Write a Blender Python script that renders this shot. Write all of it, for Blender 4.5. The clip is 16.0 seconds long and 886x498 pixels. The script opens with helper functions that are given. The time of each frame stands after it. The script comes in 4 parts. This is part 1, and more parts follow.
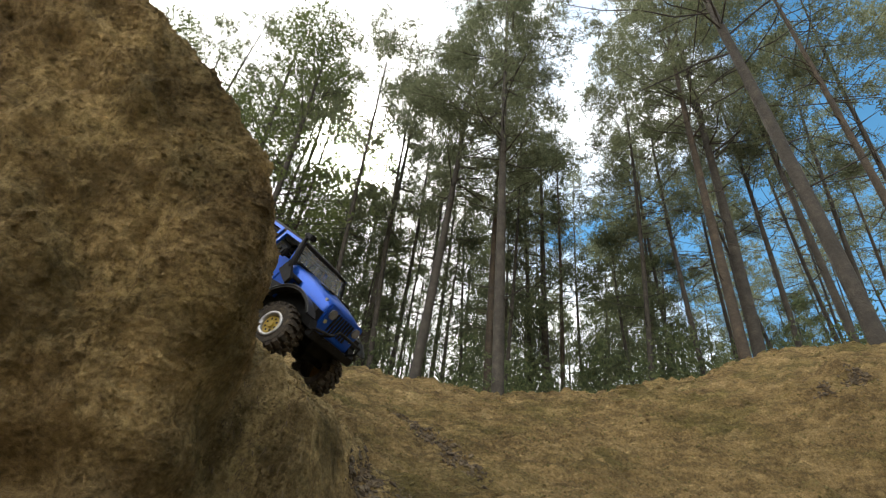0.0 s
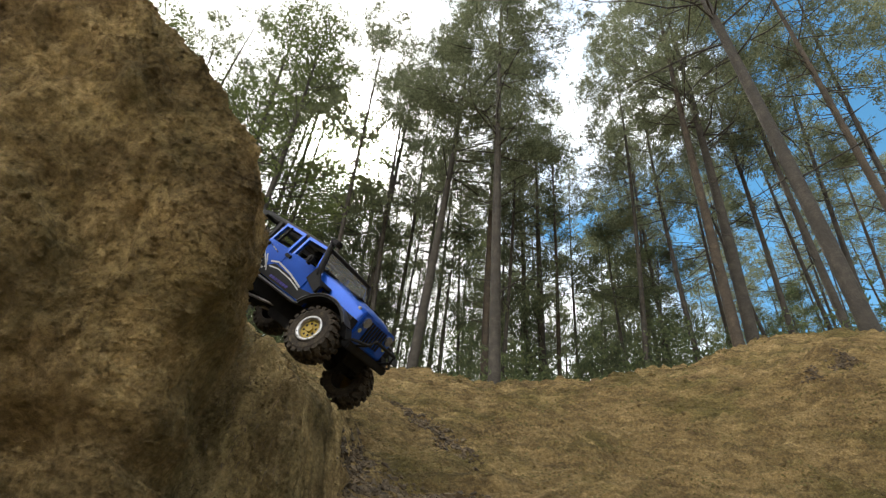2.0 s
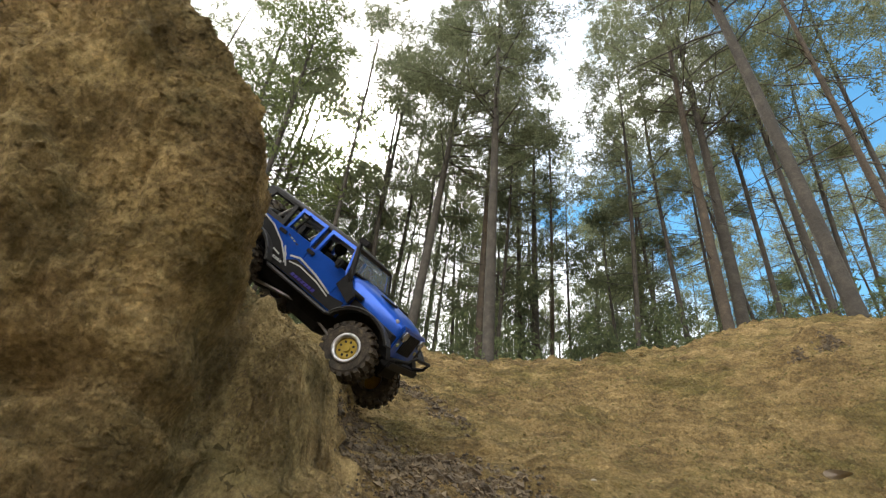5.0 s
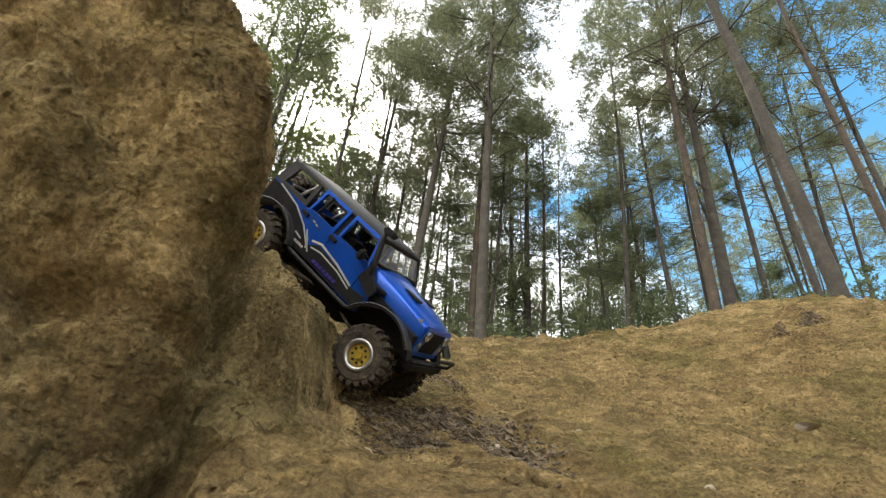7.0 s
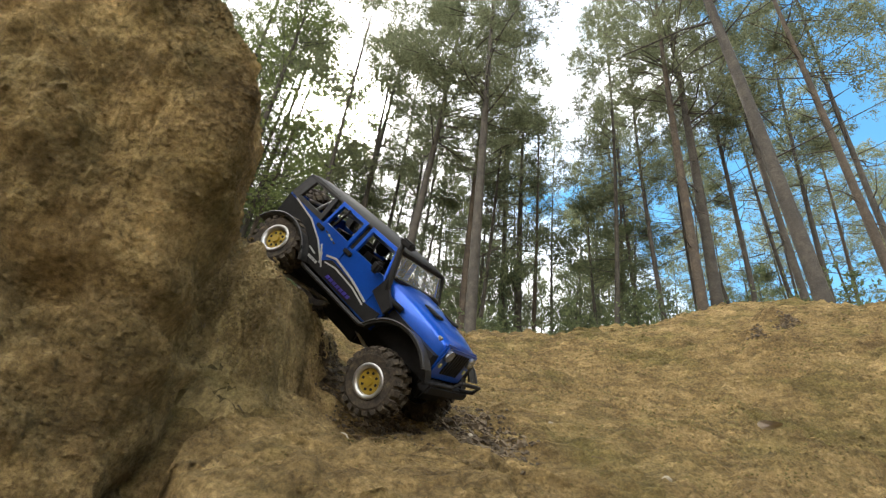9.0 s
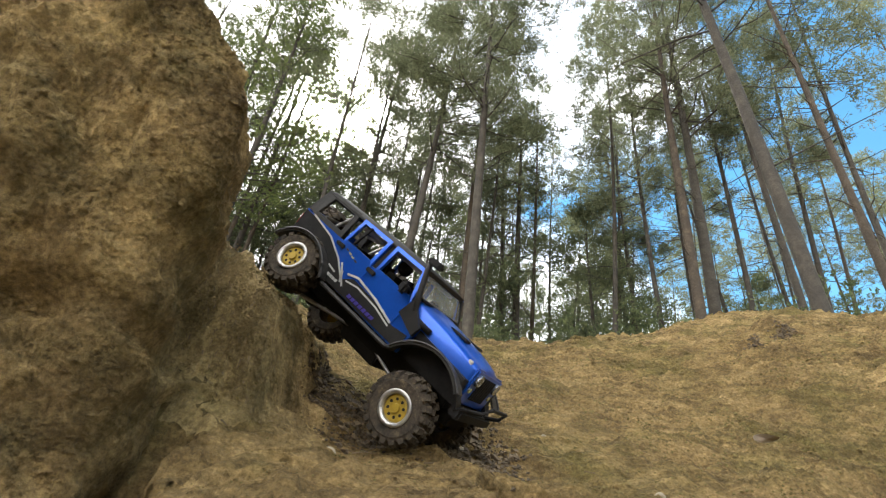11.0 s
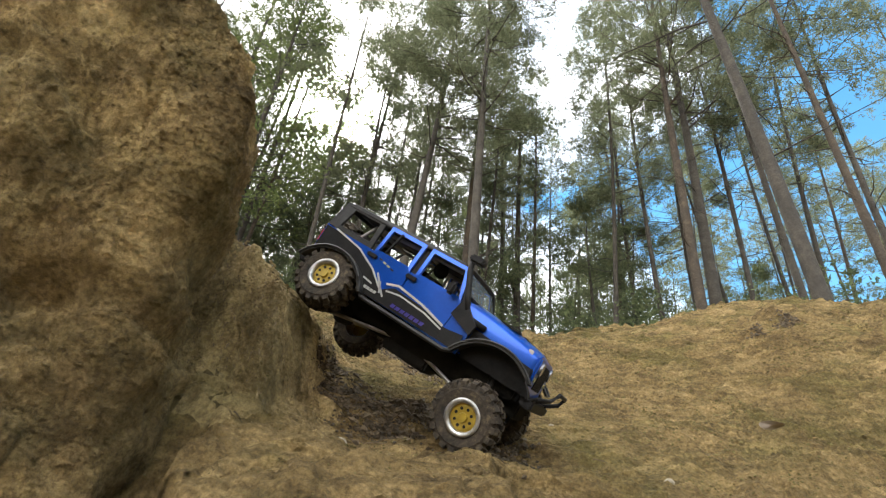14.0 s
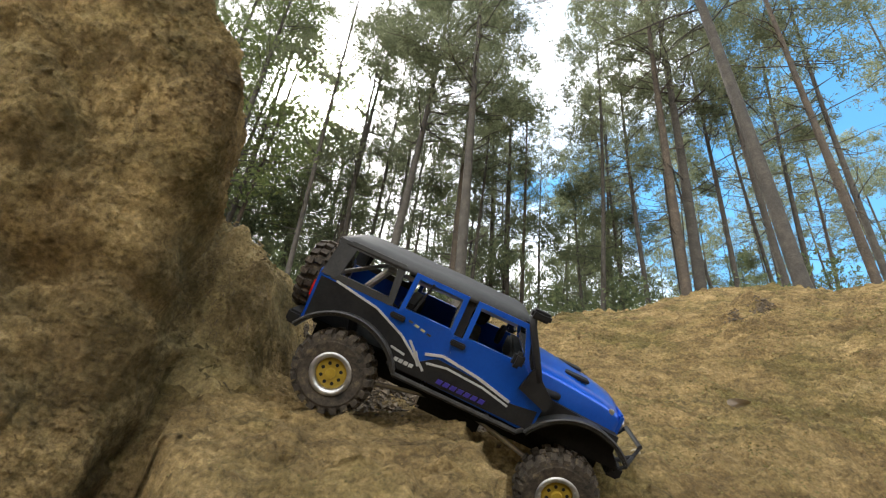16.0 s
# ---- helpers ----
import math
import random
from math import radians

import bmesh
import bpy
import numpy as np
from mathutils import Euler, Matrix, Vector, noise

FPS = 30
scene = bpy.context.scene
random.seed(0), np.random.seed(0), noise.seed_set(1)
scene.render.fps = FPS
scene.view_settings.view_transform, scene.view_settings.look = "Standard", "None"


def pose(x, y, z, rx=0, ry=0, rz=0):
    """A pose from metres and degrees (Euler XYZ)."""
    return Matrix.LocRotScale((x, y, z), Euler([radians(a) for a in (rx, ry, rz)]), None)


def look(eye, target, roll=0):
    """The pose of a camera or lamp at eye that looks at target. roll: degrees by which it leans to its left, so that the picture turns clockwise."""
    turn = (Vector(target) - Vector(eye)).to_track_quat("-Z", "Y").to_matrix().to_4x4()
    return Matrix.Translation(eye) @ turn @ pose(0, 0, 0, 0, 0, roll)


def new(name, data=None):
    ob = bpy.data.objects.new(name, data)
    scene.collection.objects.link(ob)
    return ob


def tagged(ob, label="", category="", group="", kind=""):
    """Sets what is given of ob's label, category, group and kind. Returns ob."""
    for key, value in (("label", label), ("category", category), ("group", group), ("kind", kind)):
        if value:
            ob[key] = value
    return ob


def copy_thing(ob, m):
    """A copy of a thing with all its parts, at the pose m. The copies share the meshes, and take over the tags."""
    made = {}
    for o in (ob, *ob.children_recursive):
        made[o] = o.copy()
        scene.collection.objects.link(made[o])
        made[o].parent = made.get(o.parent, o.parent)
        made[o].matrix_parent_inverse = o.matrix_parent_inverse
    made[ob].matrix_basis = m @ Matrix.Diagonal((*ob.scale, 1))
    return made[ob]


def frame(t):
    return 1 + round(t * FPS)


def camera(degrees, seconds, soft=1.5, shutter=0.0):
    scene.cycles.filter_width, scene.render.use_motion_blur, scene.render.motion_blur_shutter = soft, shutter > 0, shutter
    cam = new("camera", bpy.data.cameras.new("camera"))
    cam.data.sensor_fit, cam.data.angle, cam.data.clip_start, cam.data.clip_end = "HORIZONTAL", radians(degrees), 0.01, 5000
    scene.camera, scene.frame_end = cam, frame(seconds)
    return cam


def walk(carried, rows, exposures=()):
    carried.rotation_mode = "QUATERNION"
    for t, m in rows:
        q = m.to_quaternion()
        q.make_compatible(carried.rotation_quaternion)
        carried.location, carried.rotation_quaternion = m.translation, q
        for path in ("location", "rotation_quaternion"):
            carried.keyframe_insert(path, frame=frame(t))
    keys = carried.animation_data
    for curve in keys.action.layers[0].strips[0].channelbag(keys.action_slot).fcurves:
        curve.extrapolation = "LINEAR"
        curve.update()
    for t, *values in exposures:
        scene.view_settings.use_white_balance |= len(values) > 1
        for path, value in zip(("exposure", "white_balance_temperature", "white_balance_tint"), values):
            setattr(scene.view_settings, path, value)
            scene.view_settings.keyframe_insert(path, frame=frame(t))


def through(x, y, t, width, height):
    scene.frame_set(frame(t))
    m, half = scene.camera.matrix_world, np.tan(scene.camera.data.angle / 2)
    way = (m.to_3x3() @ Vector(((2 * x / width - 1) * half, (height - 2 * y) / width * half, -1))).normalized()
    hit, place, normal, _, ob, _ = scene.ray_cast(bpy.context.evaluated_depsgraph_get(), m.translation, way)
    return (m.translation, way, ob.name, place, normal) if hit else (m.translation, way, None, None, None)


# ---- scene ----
cam = camera(78.0, 16.0, soft=1.2, shutter=0.4)
PATH = [
    (0, look((-0.035, 0.045, 0.130), (-0.006, 1.664, 1.304), 6.86)),
    (0.5, look((-0.032, 0.036, 0.121), (0.005, 1.661, 1.286), 6.61)),
    (1, look((-0.033, 0.038, 0.118), (0.008, 1.662, 1.286), 6.16)),
    (1.5, look((-0.031, 0.038, 0.111), (0.008, 1.667, 1.271), 5.99)),
    (2, look((-0.019, 0.036, 0.107), (0.025, 1.666, 1.265), 6.01)),
    (2.5, look((-0.014, 0.034, 0.103), (0.040, 1.670, 1.253), 5.95)),
    (3, look((-0.014, 0.032, 0.099), (0.042, 1.666, 1.251), 5.65)),
    (3.5, look((-0.015, 0.032, 0.097), (0.038, 1.669, 1.245), 5.78)),
    (4, look((-0.015, 0.031, 0.095), (0.037, 1.669, 1.240), 5.69)),
    (4.2, look((-0.014, 0.031, 0.095), (0.039, 1.673, 1.235), 6.16)),
    (6.3, look((-0.022, 0.036, 0.006), (0.058, 1.710, 1.098), 6.30)),
    (6.5, look((-0.020, 0.030, 0.004), (0.068, 1.704, 1.094), 5.85)),
    (7, look((-0.014, 0.020, 0.001), (0.083, 1.695, 1.089), 6.13)),
    (7.5, look((-0.011, 0.012, -0.001), (0.089, 1.692, 1.079), 6.69)),
    (8, look((-0.004, -0.000, -0.006), (0.103, 1.682, 1.071), 7.13)),
    (8.5, look((-0.003, -0.005, -0.005), (0.113, 1.676, 1.073), 7.30)),
    (9, look((0.005, -0.015, -0.011), (0.129, 1.671, 1.058), 7.35)),
    (11.3, look((0.016, -0.010, 0.003), (0.140, 1.663, 1.092), 7.66)),
    (11.5, look((0.011, -0.009, 0.000), (0.127, 1.669, 1.083), 7.64)),
    (12, look((0.002, 0.002, 0.002), (0.112, 1.677, 1.089), 6.93)),
    (12.5, look((0.001, 0.000, 0.001), (0.120, 1.676, 1.086), 6.66)),
    (13, look((0.005, -0.001, 0.002), (0.125, 1.677, 1.084), 7.19)),
    (13.5, look((0.003, -0.007, -0.001), (0.127, 1.675, 1.072), 7.15)),
    (14, look((0.005, -0.008, -0.005), (0.135, 1.675, 1.067), 6.82)),
    (14.5, look((0.005, -0.006, -0.007), (0.137, 1.676, 1.067), 6.46)),
    (15, look((0.009, -0.017, -0.015), (0.149, 1.675, 1.042), 6.47)),
    (15.5, look((0.015, -0.029, -0.020), (0.162, 1.670, 1.026), 6.93)),
    (16, look((0.017, -0.037, -0.028), (0.190, 1.667, 1.005), 6.58)),
]
# the clip's camera brightens its picture as the dark bank fills less of it
EXPOSURES = [(0, 0.12, 6500, 10), (4.2, 0.44, 6550, 10), (6.3, 0.74, 6580, 10), (16, 0.86, 6350, 10)]
walk(cam, PATH, EXPOSURES)

# ---- world and sun ----
SUN_AZ, SUN_EL = -13.0, 44.0
SUN_DIR = Vector((math.sin(radians(SUN_AZ)) * math.cos(radians(SUN_EL)),
                  math.cos(radians(SUN_AZ)) * math.cos(radians(SUN_EL)), math.sin(radians(SUN_EL))))


def make_world():
    world = bpy.data.worlds.new("sky")
    scene.world = world
    world.use_nodes = True
    nt = world.node_tree
    nt.nodes.clear()
    out = nt.nodes.new("ShaderNodeOutputWorld")
    sky = nt.nodes.new("ShaderNodeTexSky")
    sky.sky_type = "NISHITA"
    sky.sun_disc = False
    sky.sun_elevation, sky.sun_rotation = radians(SUN_EL), radians(SUN_AZ)
    sky.air_density, sky.dust_density, sky.ozone_density = 1.2, 0.0, 0.3
    blue = nt.nodes.new("ShaderNodeBackground")
    blue.inputs["Strength"].default_value = 0.15
    vivid = nt.nodes.new("ShaderNodeHueSaturation")
    vivid.inputs["Hue"].default_value, vivid.inputs["Saturation"].default_value = 0.485, 1.3
    nt.links.new(sky.outputs[0], vivid.inputs["Color"])
    nt.links.new(vivid.outputs[0], blue.inputs["Color"])
    # broken white cloud
    co = nt.nodes.new("ShaderNodeTexCoord")
    puff = nt.nodes.new("ShaderNodeTexNoise")
    puff.inputs["Scale"].default_value, puff.inputs["Detail"].default_value = 2.2, 7.0
    nt.links.new(co.outputs["Generated"], puff.inputs["Vector"])
    dot = nt.nodes.new("ShaderNodeVectorMath")
    dot.operation = "DOT_PRODUCT"
    nt.links.new(co.outputs["Generated"], dot.inputs[0])
    dot.inputs[1].default_value = SUN_DIR
    # the cloud thins out towards the east
    axes = nt.nodes.new("ShaderNodeSeparateXYZ")
    nt.links.new(co.outputs["Generated"], axes.inputs[0])
    near = nt.nodes.new("ShaderNodeMapRange")
    for k, v in zip(("From Min", "From Max", "To Min", "To Max"), (-0.18, 0.50, 0.22, -0.20)):
        near.inputs[k].default_value = v
    nt.links.new(axes.outputs["X"], near.inputs["Value"])
    add = nt.nodes.new("ShaderNodeMath")
    nt.links.new(puff.outputs["Fac"], add.inputs[0])
    nt.links.new(near.outputs[0], add.inputs[1])
    # and banks up low over the horizon
    low = nt.nodes.new("ShaderNodeMapRange")
    for k, v in zip(("From Min", "From Max", "To Min", "To Max"), (0.30, 0.62, 0.22, 0.0)):
        low.inputs[k].default_value = v
    nt.links.new(axes.outputs["Z"], low.inputs["Value"])
    more = nt.nodes.new("ShaderNodeMath")
    nt.links.new(add.outputs[0], more.inputs[0])
    nt.links.new(low.outputs[0], more.inputs[1])
    ramp = nt.nodes.new("ShaderNodeValToRGB")
    ramp.color_ramp.elements[0].position, ramp.color_ramp.elements[1].position = 0.44, 0.66
    nt.links.new(more.outputs[0], ramp.inputs[0])
    cloud = nt.nodes.new("ShaderNodeBackground")
    cloud.inputs["Color"].default_value = (1.0, 0.99, 0.97, 1)
    cloud.inputs["Strength"].default_value = 2.8
    mix = nt.nodes.new("ShaderNodeMixShader")
    nt.links.new(ramp.outputs[0], mix.inputs[0])
    nt.links.new(blue.outputs[0], mix.inputs[1])
    nt.links.new(cloud.outputs[0], mix.inputs[2])
    # aureole round the sun
    glow = nt.nodes.new("ShaderNodeMapRange")
    for k, v in zip(("From Min", "From Max", "To Min", "To Max"), (0.993, 0.9995, 0.0, 1.0)):
        glow.inputs[k].default_value = v
    nt.links.new(dot.outputs["Value"], glow.inputs["Value"])
    power = nt.nodes.new("ShaderNodeMath")
    power.operation = "POWER"
    power.inputs[1].default_value = 3.0
    nt.links.new(glow.outputs[0], power.inputs[0])
    strong = nt.nodes.new("ShaderNodeMath")
    strong.operation = "MULTIPLY"
    strong.inputs[1].default_value = 60.0
    nt.links.new(power.outputs[0], strong.inputs[0])
    halo = nt.nodes.new("ShaderNodeBackground")
    halo.inputs["Color"].default_value = (1.0, 0.97, 0.88, 1)
    nt.links.new(strong.outputs[0], halo.inputs["Strength"])
    both = nt.nodes.new("ShaderNodeAddShader")
    nt.links.new(mix.outputs[0], both.inputs[0])
    nt.links.new(halo.outputs[0], both.inputs[1])
    nt.links.new(both.outputs[0], out.inputs["Surface"])


make_world()
sun_data = bpy.data.lights.new("sun", "SUN")
sun_data.energy, sun_data.angle, sun_data.color = 3.6, radians(0.6), (1.0, 0.94, 0.84)
sun = new("sun", sun_data)
sun.matrix_world = look(SUN_DIR * 60, (0, 0, 0))


# ---- materials ----
def mat(name, stops, scale=8.0, rough=0.85, metal=0.0, bump=0.0, fine=60.0, detail=8.0, island=0.0, coat=0.0, dist=0.01):
    """A noise-mottled surface: colour stops over coarse noise, broken up by fine noise, with relief."""
    m = bpy.data.materials.new(name)
    m.use_nodes = True
    nt = m.node_tree
    p = nt.nodes["Principled BSDF"]
    p.inputs["Roughness"].default_value, p.inputs["Metallic"].default_value = rough, metal
    p.inputs["Coat Weight"].default_value = coat
    co = nt.nodes.new("ShaderNodeTexCoord")
    n1, n2 = nt.nodes.new("ShaderNodeTexNoise"), nt.nodes.new("ShaderNodeTexNoise")
    n1.inputs["Scale"].default_value, n1.inputs["Detail"].default_value = scale, detail
    n1.inputs["Roughness"].default_value = 0.62
    n2.inputs["Scale"].default_value, n2.inputs["Detail"].default_value = fine, 6.0
    n2.inputs["Roughness"].default_value = 0.7
    for n in (n1, n2):
        nt.links.new(co.outputs["Object"], n.inputs["Vector"])
    mixer = nt.nodes.new("ShaderNodeMix")
    mixer.inputs[0].default_value = 0.38
    nt.links.new(n1.outputs["Fac"], mixer.inputs[2])
    nt.links.new(n2.outputs["Fac"], mixer.inputs[3])
    value = mixer.outputs[0]
    if island:
        geo = nt.nodes.new("ShaderNodeNewGeometry")
        shift = nt.nodes.new("ShaderNodeMath")
        shift.operation = "MULTIPLY_ADD"
        nt.links.new(geo.outputs["Random Per Island"], shift.inputs[0])
        shift.inputs[1].default_value = island
        nt.links.new(value, shift.inputs[2])
        value = shift.outputs[0]
    ramp = nt.nodes.new("ShaderNodeValToRGB")
    el = ramp.color_ramp.elements
    while len(el) < len(stops):
        el.new(0.5)
    for e, (pos, col) in zip(el, stops):
        e.position, e.color = pos, (*col, 1)
    nt.links.new(value, ramp.inputs[0])
    nt.links.new(ramp.outputs[0], p.inputs["Base Color"])
    if bump:
        b = nt.nodes.new("ShaderNodeBump")
        b.inputs["Strength"].default_value, b.inputs["Distance"].default_value = bump, dist
        nt.links.new(mixer.outputs[0], b.inputs["Height"])
        nt.links.new(b.outputs[0], p.inputs["Normal"])
    return m


def leafy(name, a, b, through=0.45):
    """Foliage: two greens that vary from leaf to leaf, and let light through."""
    m = bpy.data.materials.new(name)
    m.use_nodes = True
    nt = m.node_tree
    nt.nodes.remove(nt.nodes["Principled BSDF"])
    geo = nt.nodes.new("ShaderNodeNewGeometry")
    ramp = nt.nodes.new("ShaderNodeValToRGB")
    ramp.color_ramp.elements[0].color, ramp.color_ramp.elements[1].color = (*a, 1), (*b, 1)
    nt.links.new(geo.outputs["Random Per Island"], ramp.inputs[0])
    d, t, mix = nt.nodes.new("ShaderNodeBsdfDiffuse"), nt.nodes.new("ShaderNodeBsdfTranslucent"), nt.nodes.new("ShaderNodeMixShader")
    mix.inputs[0].default_value = through
    for s in (d, t):
        nt.links.new(ramp.outputs[0], s.inputs["Color"])
    nt.links.new(d.outputs[0], mix.inputs[1])
    nt.links.new(t.outputs[0], mix.inputs[2])
    nt.links.new(mix.outputs[0], nt.nodes["Material Output"].inputs["Surface"])
    return m


def glass(name, tint, alpha):
    m = bpy.data.materials.new(name)
    m.use_nodes = True
    p = m.node_tree.nodes["Principled BSDF"]
    p.inputs["Base Color"].default_value = (*tint, 1)
    p.inputs["Roughness"].default_value = 0.12
    p.inputs["Alpha"].default_value = alpha
    return m


def earth(name, stops, moss, coarse, fine, moss_at, bump, streak=(12.0, 12.0, 6.0)):
    """Trodden sand: grains, crumbs, streaks and patches at four scales, with mossy stains."""
    m = mat(name, stops, scale=coarse, fine=fine, rough=0.97)
    nt = m.node_tree
    p = nt.nodes["Principled BSDF"]
    p.inputs["Specular IOR Level"].default_value = 0.15
    base = p.inputs["Base Color"].links[0].from_socket
    co = next(n for n in nt.nodes if n.type == "TEX_COORD")
    crumb, patch, grain = nt.nodes.new("ShaderNodeTexVoronoi"), nt.nodes.new("ShaderNodeTexNoise"), nt.nodes.new("ShaderNodeTexNoise")
    crumb.inputs["Scale"].default_value, crumb.inputs["Randomness"].default_value = 75.0, 1.0
    patch.inputs["Scale"].default_value, patch.inputs["Detail"].default_value, patch.inputs["Roughness"].default_value = 3.3, 9.0, 0.7
    grain.inputs["Scale"].default_value, grain.inputs["Detail"].default_value, grain.inputs["Roughness"].default_value = 170.0, 5.0, 0.8
    for n in (crumb, patch, grain):
        nt.links.new(co.outputs["Object"], n.inputs["Vector"])
    where = nt.nodes.new("ShaderNodeMapRange")
    for k, v in zip(("From Min", "From Max", "To Min", "To Max"), (moss_at, moss_at + 0.16, 0.0, 0.75)):
        where.inputs[k].default_value = v
    nt.links.new(patch.outputs["Fac"], where.inputs["Value"])
    tint = nt.nodes.new("ShaderNodeMix")
    tint.data_type = "RGBA"
    nt.links.new(where.outputs[0], tint.inputs["Factor"])
    nt.links.new(base, tint.inputs["A"])
    tint.inputs["B"].default_value = (*moss, 1)
    # washed-out streaks of paler and darker sand
    lay, band, tone = nt.nodes.new("ShaderNodeMapping"), nt.nodes.new("ShaderNodeTexNoise"), nt.nodes.new("ShaderNodeMapRange")
    lay.inputs["Scale"].default_value = streak
    lay.inputs["Rotation"].default_value = (0.0, 0.25, 0.12)
    band.inputs["Scale"].default_value, band.inputs["Detail"].default_value, band.inputs["Roughness"].default_value = 1.0, 6.0, 0.65
    nt.links.new(co.outputs["Object"], lay.inputs["Vector"])
    nt.links.new(lay.outputs[0], band.inputs["Vector"])
    for k, v in zip(("From Min", "From Max", "To Min", "To Max"), (0.34, 0.66, 0.60, 1.40)):
        tone.inputs[k].default_value = v
    nt.links.new(band.outputs["Fac"], tone.inputs["Value"])
    washed = nt.nodes.new("ShaderNodeMix")
    washed.data_type, washed.blend_type = "RGBA", "MULTIPLY"
    washed.inputs["Factor"].default_value = 1.0
    nt.links.new(tint.outputs["Result"], washed.inputs["A"])
    nt.links.new(tone.outputs[0], washed.inputs["B"])
    speck = nt.nodes.new("ShaderNodeMapRange")
    for k, v in zip(("From Min", "From Max", "To Min", "To Max"), (0.32, 0.68, 0.42, 1.60)):
        speck.inputs[k].default_value = v
    nt.links.new(grain.outputs["Fac"], speck.inputs["Value"])
    dark = nt.nodes.new("ShaderNodeMix")
    dark.data_type, dark.blend_type = "RGBA", "MULTIPLY"
    dark.inputs["Factor"].default_value = 0.8
    nt.links.new(washed.outputs["Result"], dark.inputs["A"])
    nt.links.new(speck.outputs[0], dark.inputs["B"])
    nt.links.new(dark.outputs["Result"], p.inputs["Base Color"])
    last = None
    for source, dist, strength in ((patch.outputs["Fac"], 0.03, 0.5), (band.outputs["Fac"], 0.025, 0.6), (crumb.outputs["Distance"], 0.018, bump), (grain.outputs["Fac"], 0.011, bump)):
        n = nt.nodes.new("ShaderNodeBump")
        n.inputs["Distance"].default_value, n.inputs["Strength"].default_value = dist, strength
        nt.links.new(source, n.inputs["Height"])
        if last:
            nt.links.new(last, n.inputs["Normal"])
        last = n.outputs[0]
    nt.links.new(last, p.inputs["Normal"])
    return m


SAND = earth("mossy_sand", [(0.32, (0.078, 0.053, 0.024)), (0.45, (0.171, 0.117, 0.049)), (0.55, (0.251, 0.175, 0.075)), (0.68, (0.356, 0.257, 0.119))], (0.100, 0.086, 0.026), 6.0, 90.0, 0.49, 0.9, (9.0, 34.0, 34.0))
CLAY = earth("damp_sand_bank", [(0.30, (0.125, 0.086, 0.038)), (0.45, (0.279, 0.193, 0.084)), (0.55, (0.393, 0.279, 0.123)), (0.70, (0.521, 0.387, 0.181))], (0.150, 0.124, 0.050), 8.0, 70.0, 0.47, 1.0, (9.0, 9.0, 16.0))
LEDGE = earth("root_matted_bank", [(0.30, (0.132, 0.092, 0.040)), (0.45, (0.280, 0.199, 0.090)), (0.55, (0.392, 0.286, 0.132)), (0.70, (0.515, 0.392, 0.196))], (0.200, 0.160, 0.066), 14.0, 80.0, 0.46, 1.0)
SOIL_SHADE = mat("dark_soil_and_shade", [(0.3, (0.022, 0.016, 0.010)), (0.55, (0.075, 0.055, 0.033)), (0.8, (0.19, 0.14, 0.08))], scale=30, fine=150, rough=0.95, bump=0.6, dist=0.004, island=0.2)
STONE = mat("pale_pebble", [(0.3, (0.22, 0.19, 0.13)), (0.7, (0.42, 0.36, 0.26))], scale=20, fine=120, bump=0.3, dist=0.003)
STRAW = mat("dry_stalk", [(0.3, (0.11, 0.085, 0.04)), (0.7, (0.27, 0.21, 0.10))], scale=9, island=0.3)
TWIG = mat("dead_twig", [(0.3, (0.05, 0.035, 0.02)), (0.7, (0.16, 0.11, 0.06))], scale=40, island=0.3)
BARK = mat("pine_bark", [(0.3, (0.014, 0.012, 0.009)), (0.5, (0.038, 0.032, 0.024)), (0.7, (0.080, 0.067, 0.050))], scale=6, fine=40, bump=1.0, dist=0.03)
BARK_RED = mat("red_pine_bark", [(0.3, (0.017, 0.013, 0.009)), (0.5, (0.046, 0.034, 0.022)), (0.7, (0.098, 0.070, 0.044))], scale=6, fine=40, bump=1.0, dist=0.03)
NEEDLE = leafy("pine_needles", (0.098, 0.113, 0.070), (0.245, 0.262, 0.155), 0.6)
NEEDLE_DARK = leafy("spruce_needles", (0.072, 0.09, 0.055), (0.165, 0.185, 0.10), 0.55)
LEAF = leafy("birch_leaves", (0.08, 0.11, 0.042), (0.19, 0.22, 0.085), 0.55)
BUSH = leafy("undergrowth_leaves", (0.075, 0.10, 0.052), (0.175, 0.205, 0.10), 0.55)
MOSS = leafy("olive_moss", (0.13, 0.108, 0.047), (0.24, 0.20, 0.09), 0.3)
LITTER_LEAF = mat("dry_leaf", [(0.3, (0.22, 0.18, 0.14)), (0.7, (0.42, 0.36, 0.30))], scale=30, rough=0.7)


# ---- helpers for building ----
def mesh_of(name, verts, faces, material, smooth=False):
    me = bpy.data.meshes.new(name)
    me.from_pydata([tuple(v) for v in verts], [], faces)
    me.materials.append(material)
    if smooth:
        me.polygons.foreach_set("use_smooth", [True] * len(me.polygons))
    me.update()
    return me


def part(name, bm, material, parent, label="", smooth=False):
    me = bpy.data.meshes.new(name)
    bmesh.ops.recalc_face_normals(bm, faces=bm.faces)
    bm.to_mesh(me)
    bm.free()
    me.materials.append(material)
    if smooth:
        me.polygons.foreach_set("use_smooth", [True] * len(me.polygons))
    ob = new(name, me)
    ob.parent = parent
    return tagged(ob, label)


def step(a, b, v):
    t = min(1.0, max(0.0, (v - a) / (b - a)))
    return t * t * (3 - 2 * t)


def bell(x, y, cx, cy, sx, sy):
    return math.exp(-((x - cx) / sx) ** 2 - ((y - cy) / sy) ** 2)


def rough_noise(x, y, z, size, octaves=4):
    return noise.fractal((x / size, y / size, z / size), 1.0, 2.1, octaves)


